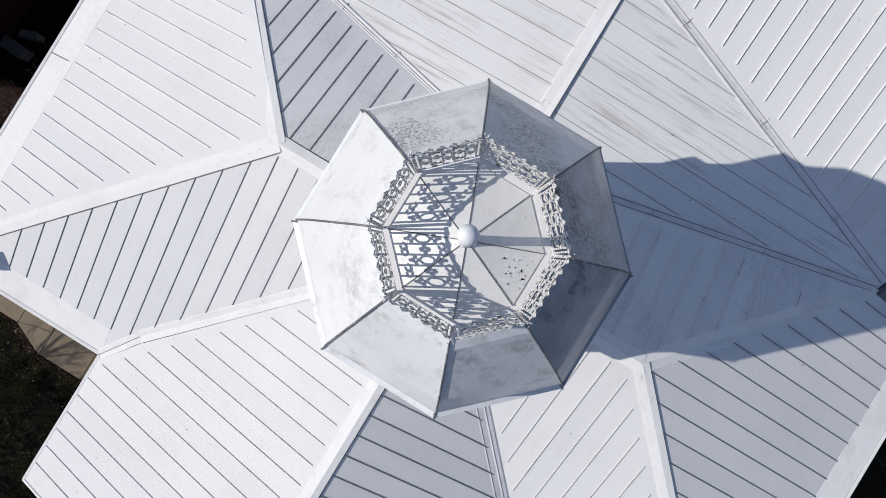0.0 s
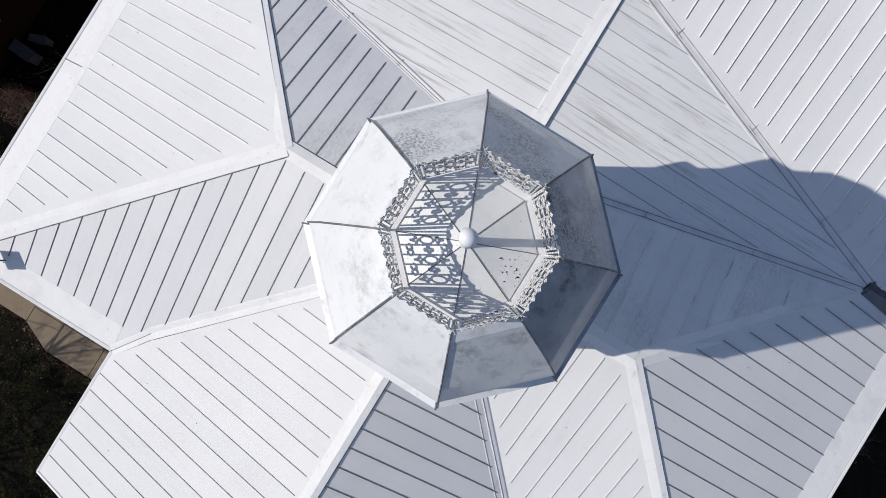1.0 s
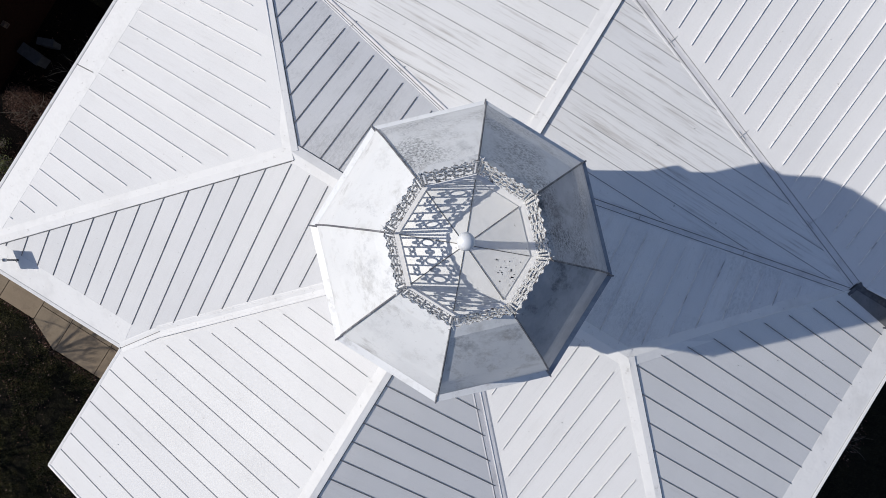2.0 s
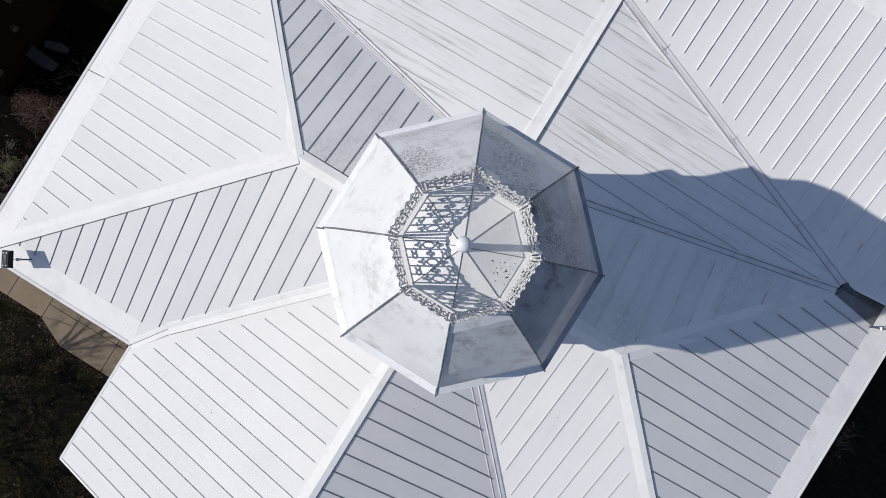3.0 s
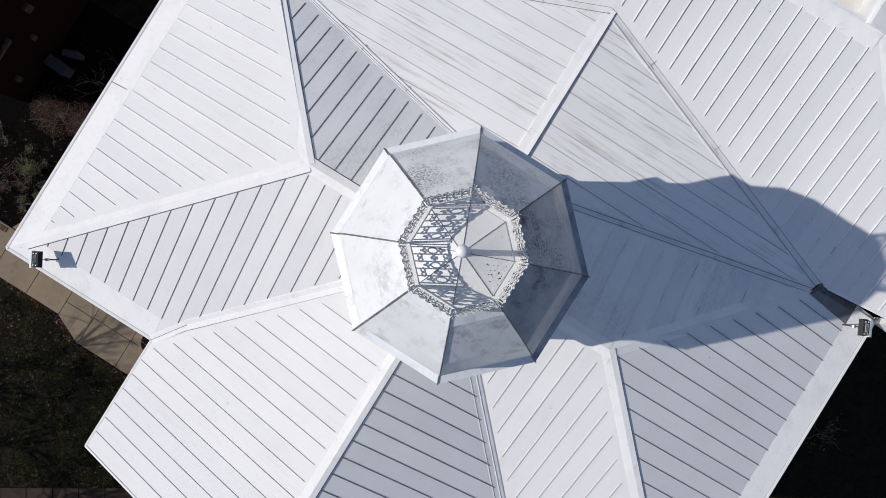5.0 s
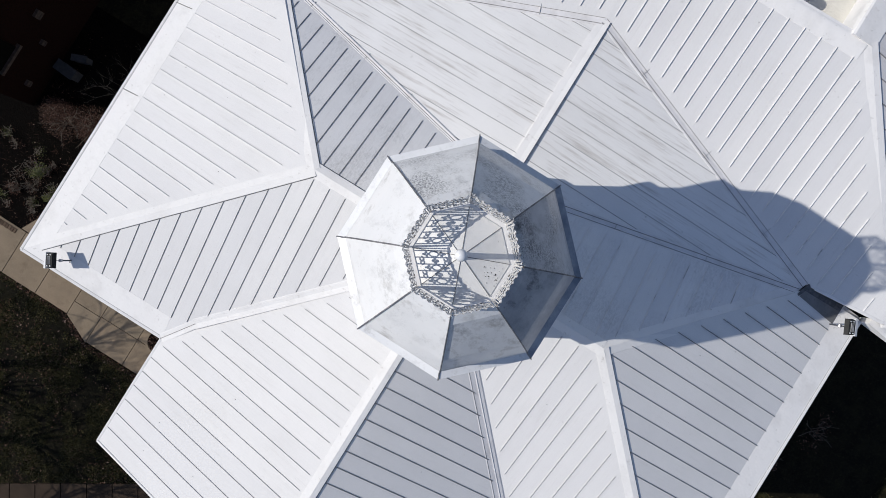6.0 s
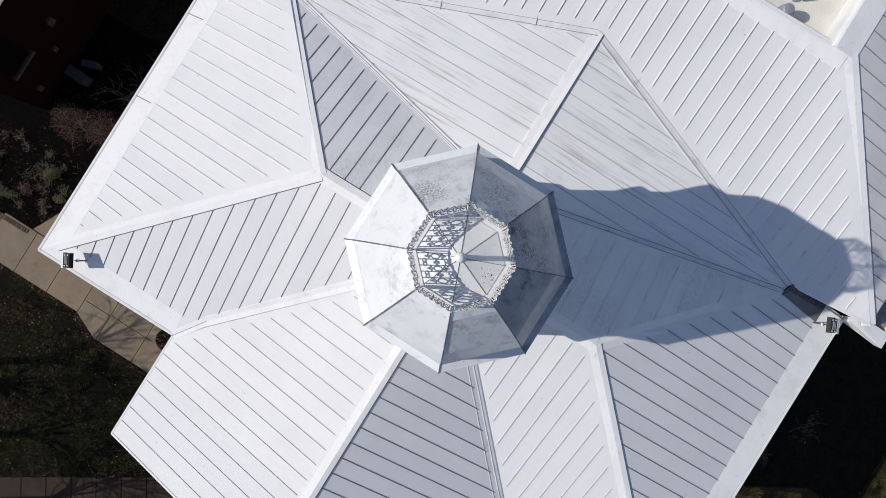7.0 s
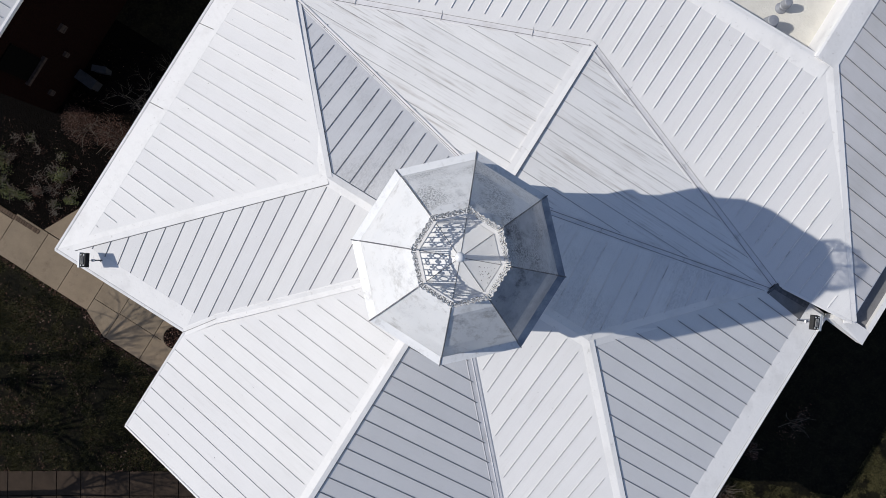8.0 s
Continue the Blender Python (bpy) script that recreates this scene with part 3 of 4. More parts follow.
strip(rear, "flat_roof", [(-HT, YT + 0.04, ZT - 0.80), (HT - 0.45, YT + 0.04, ZT - 0.80), (HT - 0.45, 16, ZT - 0.80), (-HT, 16, ZT - 0.80)], 0.0, cream, "cream membrane flat roof")
eave(rear, (EX + 0.3, 3.80), (HX, 3.95), (0, 1), lambda x, y: zat(P_BIG, x, y), 0)
# box gutter along the south-east side
# the bed's dark tone carries the shade under the roof edge
strip(rear, "gutter_bed", [(HX - 0.05, 3.9, 8.66), (HX + 0.66, 3.9, 8.66), (HX + 0.66, 16, 8.66), (HX - 0.05, 16, 8.66)], 0.0, soil_shade, "box gutter bed darkened for its shade")
for x0, x1, h in ((HX + 0.61, HX + 0.74, 8.78), (HX - 0.02, HX + 0.02, 9.05)):
    bm = bmesh.new()
    box(bm, (x0, 4.06, 8.40), (x1, 16, h))
    part("gutter_side", bm, flash, rear)
bm = bmesh.new()
prism(bm, [(9.05, 3.80, 8.93), (10.14, 3.68, 8.76), (10.14, 4.08, 8.76), (9.47, 4.08, 8.88), (9.05, 3.94, 8.96)], [(9.05, 3.82, 8.50), (10.12, 3.72, 8.50), (10.12, 4.08, 8.50), (9.47, 4.08, 8.50), (9.05, 3.94, 8.50)])
part("gutter_end", bm, flash, rear)
bm = bmesh.new()
box(bm, (-8.9, 4.3, 0), (9.2, 15.9, 8.7))
part("wall", bm, wall_paint, rear, "plain white board wall")


def roof_vent(at, r, h, label):
    v = thing("roof_vent", at, label, "roof vent", "vents on the flat roof")
    x, y, z = at
    bm = bmesh.new()
    lathe(bm, [(r * 1.5, 0), (r * 1.4, 0.03), (r * 0.8, 0.06), (r * 0.8, h * 0.55)], 20, at)
    part("pipe", bm, vent_metal, v, smooth=False)
    bm = bmesh.new()
    lathe(bm, [(r * 1.30, h * 0.45), (r * 1.32, h * 0.50), (r * 1.16, h * 0.54), (r * 1.16, h * 0.72), (r * 1.20, h * 0.74), (r * 1.16, h * 0.76), (r * 1.0, h * 0.95), (r * 0.85, h), (r * 0.2, h * 1.02)], 20, at)
    part("cowl", bm, vent_metal, v)


roof_vent((3.49, 9.06, ZT - 0.80), 0.14, 0.52, "grey metal mushroom vent on the flat roof")
roof_vent((3.60, 9.72, ZT - 0.80), 0.10, 0.40, "dull brown-grey metal vent on the flat roof")

# ---- the dome-topped cupola ----
cup = thing("cupola", (0, 0, 9.4), "octagonal cupola with a bell-shaped dull white metal dome", "cupola")
OFF = radians(112.07 - 112.5)
corner = lambda k: radians(112.5 - 45 * k) + OFF
AX = Vector((-0.012, -0.005, 0))
at_r = lambda k, r, z: Vector((r * math.cos(corner(k)), r * math.sin(corner(k)), z)) + AX
RIM = [(1.94, 13.95), (1.94, 13.99), (1.83, 14.035), (1.735, 14.085), (1.70, 14.16), (1.67, 14.50), (1.64, 14.95), (1.605, 15.01), (1.60, 15.04)]
BELL = [(1.60, 15.04), (1.53, 15.20), (1.455, 15.37), (1.385, 15.53), (1.375, 15.545), (1.24, 15.735), (1.10, 15.925), (0.97, 16.10), (0.84, 16.27)]
CROWN = [(0.84, 16.272), (0.66, 16.447)]


def octagon(name, prof, material, label=""):
    bm = bmesh.new()
    rings = [[bm.verts.new(at_r(k, r, z)) for k in range(8)] for r, z in prof]
    for u, v in zip(rings, rings[1:]):
        for k in range(8):
            bm.faces.new((u[k], u[(k + 1) % 8], v[(k + 1) % 8], v[k]))
    bm.faces.new(rings[0])
    bm.faces.new(rings[-1])
    return part(name, bm, material, cup, label)


def gore(name, k, prof, material, thick=0.012, grid=4):
    """One of the eight sides between two hips, as a curved sheet with thickness."""
    bm = bmesh.new()
    rows = [[at_r(k, r, z).lerp(at_r(k + 1, r, z), i / grid) for i in range(grid + 1)] for r, z in prof]
    out = [[bm.verts.new(p) for p in row] for row in rows]
    inn = [[bm.verts.new(p - Vector((p.x - AX.x, p.y - AX.y, 0)).normalized() * thick - Vector((0, 0, thick))) for p in row] for row in rows]
    for i in range(len(rows) - 1):
        for j in range(grid):
            bm.faces.new((out[i][j], out[i][j + 1], out[i + 1][j + 1], out[i + 1][j]))
            bm.faces.new((inn[i][j + 1], inn[i][j], inn[i + 1][j], inn[i + 1][j + 1]))
    edge = [(i, 0) for i in range(len(rows))] + [(len(rows) - 1, j) for j in range(1, grid + 1)] + [(i, grid) for i in range(len(rows) - 2, -1, -1)] + [(0, j) for j in range(grid - 1, 0, -1)]
    for (i, j), (a, b) in zip(edge, edge[1:] + edge[:1]):
        bm.faces.new((out[i][j], out[a][b], inn[a][b], inn[i][j]))
    ob = part(name, bm, material, cup, smooth=True)
    ob.data.set_sharp_from_angle(angle=radians(35))
    return ob


octagon("drum", [(1.73, 8.9), (1.73, 12.45)], wall_paint, "plain white octagonal drum wall")
octagon("base_skirt", [(1.90, 9.3), (1.90, 10.85), (1.86, 11.25), (1.74, 11.4)], flash)
octagon("cornice", [(1.74, 12.42), (1.84, 12.60), (1.86, 12.72), (1.75, 12.80)], wall_paint, "white moulded string course")
octagon("frieze", [(1.73, 12.75), (1.73, 13.35), (1.80, 13.55), (1.86, 13.72), (1.91, 13.80), (1.93, 13.955), (1.70, 13.96)], wall_paint, "white moulded eaves cornice")
octagon("dome_core", [(1.50, 13.965), (1.50, 14.95), (1.30, 15.35), (1.0, 15.80), (0.74, 16.18), (0.60, 16.36)], wall_paint)
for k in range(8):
    # facets 1 and 2, turned from the sun, take the shade-tinted sheets
    gore("rim_sheet", k, RIM, (dome_streaked, dome_shaded, dome_shaded, dome_streaked, dome_sheet, dome_sheet, dome_sheet, dome_sheet)[k], 0.02, 2)
    gore("dome_sheet", k, BELL, (dome_mildew, dome_mildew_shaded, dome_shaded, dome_streaked, dome_sheet, dome_sheet, dome_sheet, dome_mildew)[k], 0.012, 4)
    gore("crown_sheet", k, CROWN, (dome_streaked, dome_mildew_shaded, dome_shaded, dome_sheet, dome_sheet, dome_sheet, dome_sheet, dome_streaked)[k], 0.012, 2)
    bm = bmesh.new()
    pts = [at_r(k, r + 0.008, z + 0.005) for r, z in RIM + BELL[1:] + CROWN[1:]]
    tube(bm, pts, 0.012, 0.009, 6)
    part("hip_roll", bm, hip_dark, cup)
# flat ledge under the cresting, and the low eight-sided cap
octagon("ledge", [(0.60, 16.40), (0.665, 16.440), (0.662, 16.449), (0.53, 16.455)], flash, "white ledge under the cresting")
CAPR, CAPZ, CAPT = 0.575, 16.465, 16.65
for k in range(8):
    bm = bmesh.new()
    a, b, t = at_r(k, CAPR, CAPZ), at_r(k + 1, CAPR, CAPZ), Vector((AX.x, AX.y, CAPT))
    prism(bm, [a, b, t + (b - t) * 0.03, t + (a - t) * 0.03], [p - Vector((0, 0, 0.02)) for p in (a, b, t + (b - t) * 0.03, t + (a - t) * 0.03)])
    part("cap_sheet", bm, cap_sheet, cup)
    bm = bmesh.new()
    beam(bm, a + Vector((0, 0, 0.001)), t + (a - t) * 0.03, 0.006, 0.007)
    part("cap_seam", bm, joint_dirt_shade, cup)
rr = random.Random(4)
bm = bmesh.new()
for _ in range(34):
    r, a = rr.triangular(0.26, 0.54, 0.46), radians(rr.gauss(3, 7))
    e = rr.choice((0.002, 0.002, 0.003, 0.004, 0.006, 0.008))
    c = Vector((AX.x + r * math.cos(a), AX.y + r * math.sin(a), CAPT + (CAPZ - CAPT) * r * math.cos(a + 0.01) / (CAPR * math.cos(radians(22.5)))))
    rim = [c + Vector((e * rr.uniform(0.6, 1.2) * math.cos(q), e * rr.uniform(0.6, 1.2) * math.sin(q), 0)) for q in (0, 1.1, 2.2, 3.3, 4.2, 5.3)]
    prism(bm, [p + Vector((0, 0, 0.002)) for p in rim], [p - Vector((0, 0, 0.01)) for p in rim])
solid("bird_droppings", bm, lamp_black, "dark droppings and husks on the dome's cap", "droppings", "stuff")
# finial: a tapered post with a ball
bm = bmesh.new()
FIN = AX + Vector((-0.009, -0.005, 0))
lathe(bm, [(0.052, 16.62), (0.050, 16.67), (0.040, 16.70), (0.034, 16.8), (0.028, 17.40)], 14, FIN)
post = part("finial_post", bm, ball_paint, cup, "slim tapered white finial post", True)
bm = bmesh.new()
lathe(bm, [(0.001, 17.579)] + [(0.064 * math.sin(a), 17.515 + 0.064 * math.cos(a)) for a in [i * math.pi / 14 for i in range(1, 14)]] + [(0.03, 17.44), (0.043, 17.42), (0.043, 17.40), (0.001, 17.40)], 24, FIN)
part("finial_ball", bm, ball_paint, post, "white finial ball", True)


def ring(bm, m, r, t, n=12, arc=1.0, ry=1.0):
    """A ring or an arc of flat bar in the plane of m."""
    cnt = max(3, int(n * arc))
    pts = []
    for i in range(cnt + 1):
        a = math.tau * arc * i / cnt
        pts.append((math.cos(a), math.sin(a)))
    rows = []
    for c, s in pts:
        rows.append([bm.verts.new(m @ Vector(((r + d) * c, (r * ry + d) * s, h))) for d, h in ((-t, -0.004), (t, -0.004), (t, 0.004), (-t, 0.004))])
    for u, v in zip(rows, rows[1:]):
        for i in range(4):
            bm.faces.new((u[i], u[(i + 1) % 4], v[(i + 1) % 4], v[i]))
    if arc < 1.0:
        bm.faces.new(rows[0][::-1])
        bm.faces.new(rows[-1])


def knob(bm, m, x, y, r, t=0.004):
    """A small flat lobe of cast leafwork."""
    pts = [(x + r * math.cos(k * math.tau / 7), y + r * math.sin(k * math.tau / 7)) for k in range(7)]
    prism(bm, [m @ Vector((u, v, t)) for u, v in pts], [m @ Vector((u, v, -t)) for u, v in pts])


# cast-iron cresting: eight panels of rails, bars, rings, scrolls and leaf tips
BASE_R, TOP_R, CZ, CH = 0.628, 0.652, 16.435, 0.57
SIDE = 2 * BASE_R * math.sin(radians(22.5))
BAY = SIDE / 6


def crest_meshes():
    """The pieces of a panel, in its own plane: x along, y up."""
    one = Matrix.Identity(4)
    out = {}
    bm = bmesh.new()
    box(bm, (-SIDE / 2, 0.058, -0.005), (SIDE / 2, 0.080, 0.005))
    out["bottom_rail"] = finish("bottom_rail", bm, iron)
    bm = bmesh.new()
    box(bm, (-SIDE / 2 - 0.006, CH - 0.036, -0.002), (SIDE / 2 + 0.006, CH - 0.006, 0.002))
    out["top_rail"] = finish("top_rail", bm, iron)
    bm = bmesh.new()
    box(bm, (-0.0065, 0.06, -0.004), (0.0065, CH - 0.02, 0.004))
    out["bar"] = finish("bar", bm, iron)
    bm = bmesh.new()
    mid = Matrix.Translation((0, 0.345, 0))
    ring(bm, mid, 0.031, 0.0075, 14, 1.0, 2.0)
    for s in (-1, 1):
        for dx, dy, r in ((0, 0.078, 0.014), (-0.020, 0.102, 0.016), (0.020, 0.102, 0.016), (0, 0.126, 0.017), (0, 0.15, 0.012)):
            knob(bm, mid, dx, s * dy, r)
    out["ring_ornament"] = finish("ring_ornament", bm, iron)
    bm = bmesh.new()
    ring(bm, one, 0.026, 0.009, 10, 0.8)
    out["curl"] = finish("curl", bm, iron)
    bm = bmesh.new()
    for dx, dy in ((-0.020, 0), (0.020, 0), (0, 0.030), (0, -0.030)):
        knob(bm, mid, dx, dy, 0.019)
    out["quatrefoil"] = finish("quatrefoil", bm, iron)
    bm = bmesh.new()
    box(bm, (-0.003, CH - 0.01, -0.002), (0.003, CH + 0.012, 0.002))
    for dx, dy, r in ((0, 0.014, 0.007), (-0.010, 0.005, 0.007), (0.010, 0.005, 0.007), (-0.022, 0.0, 0.005), (0.022, 0.0, 0.005)):
        knob(bm, one, dx, CH + dy, r, 0.002)
    for v in bm.verts:
        v.co.z -= max(0.0, v.co.y - CH + 0.01) * 0.45
    out["leaf_tip"] = finish("leaf_tip", bm, iron)
    return out


CREST_AX = Vector((0.006, 0.006, 0))
CREST = crest_meshes()
lean = math.atan2(TOP_R - BASE_R, CH)
for k in range(8):
    a, b = at_r(k, BASE_R, CZ) + CREST_AX, at_r(k + 1, BASE_R, CZ) + CREST_AX
    x = (b - a).normalized()
    o = (Vector((a.x + b.x, a.y + b.y, 0)) - (AX + CREST_AX) * 2).normalized()
    y = (Vector((0, 0, 1)) * math.cos(lean) + o * math.sin(lean)).normalized()
    m = Matrix((x, y, x.cross(y))).transposed().to_4x4()
    m.translation = (a + b) / 2
    panel = hang(new("cresting_panel", CREST["bottom_rail"]), cup)
    panel.matrix_basis = m
    tagged(panel, "flaking white cast-iron cresting panel")
    put = lambda nm, dx=0.0: setpos(hang(new(nm, CREST[nm]), panel), dx)

    def setpos(ob, dx):
        ob.matrix_parent_inverse = Matrix.Identity(4)
        ob.matrix_basis = Matrix.Translation((dx, 0, 0))
        return ob

    put("top_rail")
    for i in range(6):
        put("bar", (i - 2.5) * BAY)
        put("leaf_tip", (i - 2.5) * BAY)
    for sx in (-1, 1):
        put("bar", sx * (SIDE / 2 - 0.012))
    for i in range(5):
        put("ring_ornament" if i % 2 == 0 else "quatrefoil", (i - 2) * BAY)
        if i % 2:
            for sx in (-1, 1):
                put("curl", (i - 2) * BAY + sx * 0.020).location.y = 0.165
                put("curl", (i - 2) * BAY + sx * 0.020).location.y = CH - 0.075
    # corner standard
    bm = bmesh.new()
    tube(bm, [a, a + (y + o * 0.02) * (CH + 0.02)], 0.010, 0.008, 6)
    out = Vector((a.x - AX.x, a.y - AX.y, 0)).normalized()
    top = a + y * CH
    for turn in (-0.6, 0.6):
        d = Matrix.Rotation(turn, 3, "Z") @ out
        tube(bm, [top - y * 0.01, top + d * 0.014 + y * 0.024, top + d * 0.032 + y * 0.020, top + d * 0.038 + y * 0.006], 0.005, 0.003, 5)
    part("corner_standard", bm, iron, cup)


# ---- floodlights on the eaves ----
def floodlight(at, turn, label):
    """A flat floodlight on a short arm, facing outwards."""
    f = thing("floodlight", at, label, "floodlight", "floodlights on the eaves")
    m = Matrix.Translation(at) @ Matrix.Rotation(turn, 4, "Z")
    tip = m @ Matrix.Translation((0, 0, 0.48)) @ Matrix.Rotation(radians(-28), 4, "Y")
    bm = bmesh.new()
    tube(bm, [m @ Vector((0.19, 0, 0.0)), m @ Vector((0.19, 0, 0.30)), m @ Vector((0.16, 0, 0.40)), m @ Vector((0.04, 0, 0.45))], 0.018, 0.018, 8)
    box(bm, (0.13, -0.05, -0.01), (0.25, 0.05, 0.02), m)
    part("arm", bm, enamel, f)
    bm = bmesh.new()
    lathe(bm, [(0.020, -0.035), (0.042, -0.03), (0.042, 0.03), (0.020, 0.035)], 12)
    bmesh.ops.transform(bm, matrix=m @ Matrix.Translation((0.17, 0, 0.41)) @ Matrix.Rotation(radians(90), 4, "X"), verts=bm.verts)
    part("swivel_joint", bm, lamp_silver, f, "pale metal swivel joint")
    bm = bmesh.new()
    prism(bm, [tip @ Vector(p) for p in ((-0.15, -0.165, 0.05), (0.09, -0.165, 0.05), (0.09, 0.165, 0.05), (-0.15, 0.165, 0.05))], [tip @ Vector(p) for p in ((-0.17, -0.19, -0.04), (0.12, -0.19, -0.04), (0.12, 0.19, -0.04), (-0.17, 0.19, -0.04))])
    house = part("housing", bm, lamp_black, f, "black housing")
    for i in range(3):
        bm = bmesh.new()
        x = -0.080 + i * 0.045
        box(bm, (x - 0.004, -0.10, 0.05), (x + 0.004, 0.10, 0.066), tip)
        part("fin", bm, lamp_silver, house, "silvery cooling fin")
    for sx in (-0.095, 0.025):
        for sy in (-0.135, 0.135):
            bm = bmesh.new()
            box(bm, (sx - 0.022, sy - 0.014, 0.05), (sx + 0.022, sy + 0.014, 0.062), tip)
            part("bolt_plate", bm, lamp_white, house, "small white bolt plate")
    bm = bmesh.new()
    box(bm, (-0.25, -0.20, -0.055), (-0.168, 0.20, 0.055), tip)
    part("front_frame", bm, lamp_white, f, "white front frame")
    return f


floodlight((-8.27, -5.19, zat(P_SW, 0, -5.19)), radians(30), "black and white floodlight on the white eave")
floodlight((8.58, 3.44, zat(P_SE, 8.58, 0)), radians(205), "black and white floodlight beside the soiled valley")

# ---- ground ----
bm = bmesh.new()
R = 400.0
for i in range(-8, 8):
    for j in range(-8, 8):
        q = [(R / 8 * (i + a), R / 8 * (j + b), 0) for a, b in ((0, 0), (1, 0), (1, 1), (0, 1))]
        bm.faces.new([bm.verts.new(p) for p in q])
bmesh.ops.remove_doubles(bm, verts=bm.verts, dist=0.01)
solid("ground", bm, turf, "dark thin winter turf round the buildings", "ground", "structure")

# tan concrete walk: slabs with open joints
walkway = thing("concrete_walk", (-11, -9, 0), "tan concrete walk of large slabs", "path", kind="structure")


def slab(poly, h=0.05, owner=None, material=None):
    bm = bmesh.new()
    inn = inset(poly, [0.008] * len(poly))
    prism(bm, [(x, y, h) for x, y in inset(poly, [0.016] * len(poly))], [(x, y, h - 0.008) for x, y in inn])
    prism(bm, [(x, y, h - 0.008) for x, y in inn], [(x, y, -0.05) for x, y in inn])
    return part("slab", bm, material or concrete, owner or walkway)


XJ = (-19.2, -17.75, -16.25, -14.7, -13.15, -11.67, -10.45, -8.78, -7.3, -5.8)
for a, b in zip(XJ, XJ[1:]):
    y0 = -9.72 if b < -11.0 else -10.28
    y1 = -8.2 if b < -15 else -7.9
    if b > -11.5 and b < -10.0:
        slab([(a, -9.74), (b, -10.30), (b, -9.15), (a, -9.15)])
        slab([(a, -9.15), (b, -9.15), (b, -7.9), (a, -7.9)])
    elif b > -10.0:
        slab([(a, -10.26), (b, -10.26), (b, -9.12), (a, -9.12)])
        slab([(a, -9.12), (b, -9.12), (b, -7.9), (a, -7.9)])
    else:
        slab([(a, y0), (b, y0), (b, y1), (a, y1)])
slab([(-14.95, -7.88), (-11.67, -7.88), (-11.67, -6.3), (-14.15, -6.3)])
slab([(-14.13, -6.28), (-11.67, -6.28), (-11.67, -4.6), (-13.3, -4.6)])
slab([(-11.65, -7.88), (-8.9, -7.88), (-8.9, -5.1), (-11.65, -5.1)])
slab([(-8.88, -7.88), (-4.8, -7.88), (-4.8, -5.1), (-8.88, -5.1)])
# brick edging of the planting bed
edging = thing("brick_edging", (-16, -8, 0), "row of dark edging bricks beside the walk", "edging", kind="structure")
bm = bmesh.new()
box(bm, (-0.045, -0.09, -0.02), (0.045, 0.09, 0.05))
BR = finish("edging_brick", bm, edge_brick)
for i in range(34):
    o = hang(new("brick", BR), edging)
    o.matrix_basis = pose(-19.0 + i * 0.118, -8.08 + 0.004 * math.sin(i * 3.1), 0.03, 0, 0, 3 * math.sin(i * 1.7))
# round drain pit beside the corner
pit = thing("planting_ring", (-8.05, -8.85, 0.05), "round concrete-edged planting pit", "planter")
bm = bmesh.new()
rings = [[bm.verts.new((-8.02 + r * math.cos(k * math.tau / 28), -8.75 + r * math.sin(k * math.tau / 28), z)) for k in range(28)] for r, z in ((0.56, 0.02), (0.55, 0.075), (0.45, 0.075), (0.44, 0.056))]
for u, v in zip(rings, rings[1:]):
    for k in range(28):
        bm.faces.new((u[k], u[(k + 1) % 28], v[(k + 1) % 28], v[k]))
part("rim", bm, concrete, pit)
bm = bmesh.new()
lathe(bm, [(0.45, 0.03), (0.44, 0.058), (0.2, 0.07), (0.01, 0.07)], 24, (-8.02, -8.75, 0))
part("soil", bm, mulch, pit)
bm = bmesh.new()
rr = random.Random(8)
for _ in range(260):
    a, r = rr.uniform(0, math.tau), 0.42 * math.sqrt(rr.random())
    leaves_at = Vector((-8.02 + r * math.cos(a), -8.75 + r * math.sin(a), 0.08))
    e = Vector((rr.gauss(0, 1), rr.gauss(0, 1), 0.1)).normalized() * rr.uniform(0.02, 0.05)
    f = Vector((-e.y, e.x, 0.01)) * 0.4
    bm.faces.new([bm.verts.new(leaves_at + v) for v in (-e, f, e, -f)])
part("dead_leaves", bm, leaf_brown, pit, "brown dead leaves")

# grey paver walk
pave = thing("paver_walk", (-8, -15.5, 0), "dark grey walk of square pavers", "path", kind="structure")
d = Vector((0.848, 0.530))
nn = Vector((0.530, -0.848))
o = Vector((-11.165, -17.10))
for i in range(-5, 16):
    for j in range(3):
        p = o + d * (i * 1.0 + 0.3) + nn * (j * 1.0)
        slab([tuple(p + nn * 0.99), tuple(p + nn * 0.99 + d * 0.99), tuple(p + d * 0.99), tuple(p)], 0.035, pave, paver_mat)

# planting bed
bm = bmesh.new()
rnd = random.Random(5)
# west end runs on to the house wall to darken ground lying in shade
bed = [(-21.5, -8.1), (-15.05, -8.0), (-13.2, -4.4), (-9.6, -4.4), (-9.6, 1.0), (-17.1, 1.0), (-17.1, -3.57), (-21.5, -3.57)]
top = [bm.verts.new((x, y, 0.02)) for x, y in bed]
bm.faces.new(top)
solid("mulch_bed", bm, mulch, "dark bark mulch bed beside the walk", "planting bed", "structure")


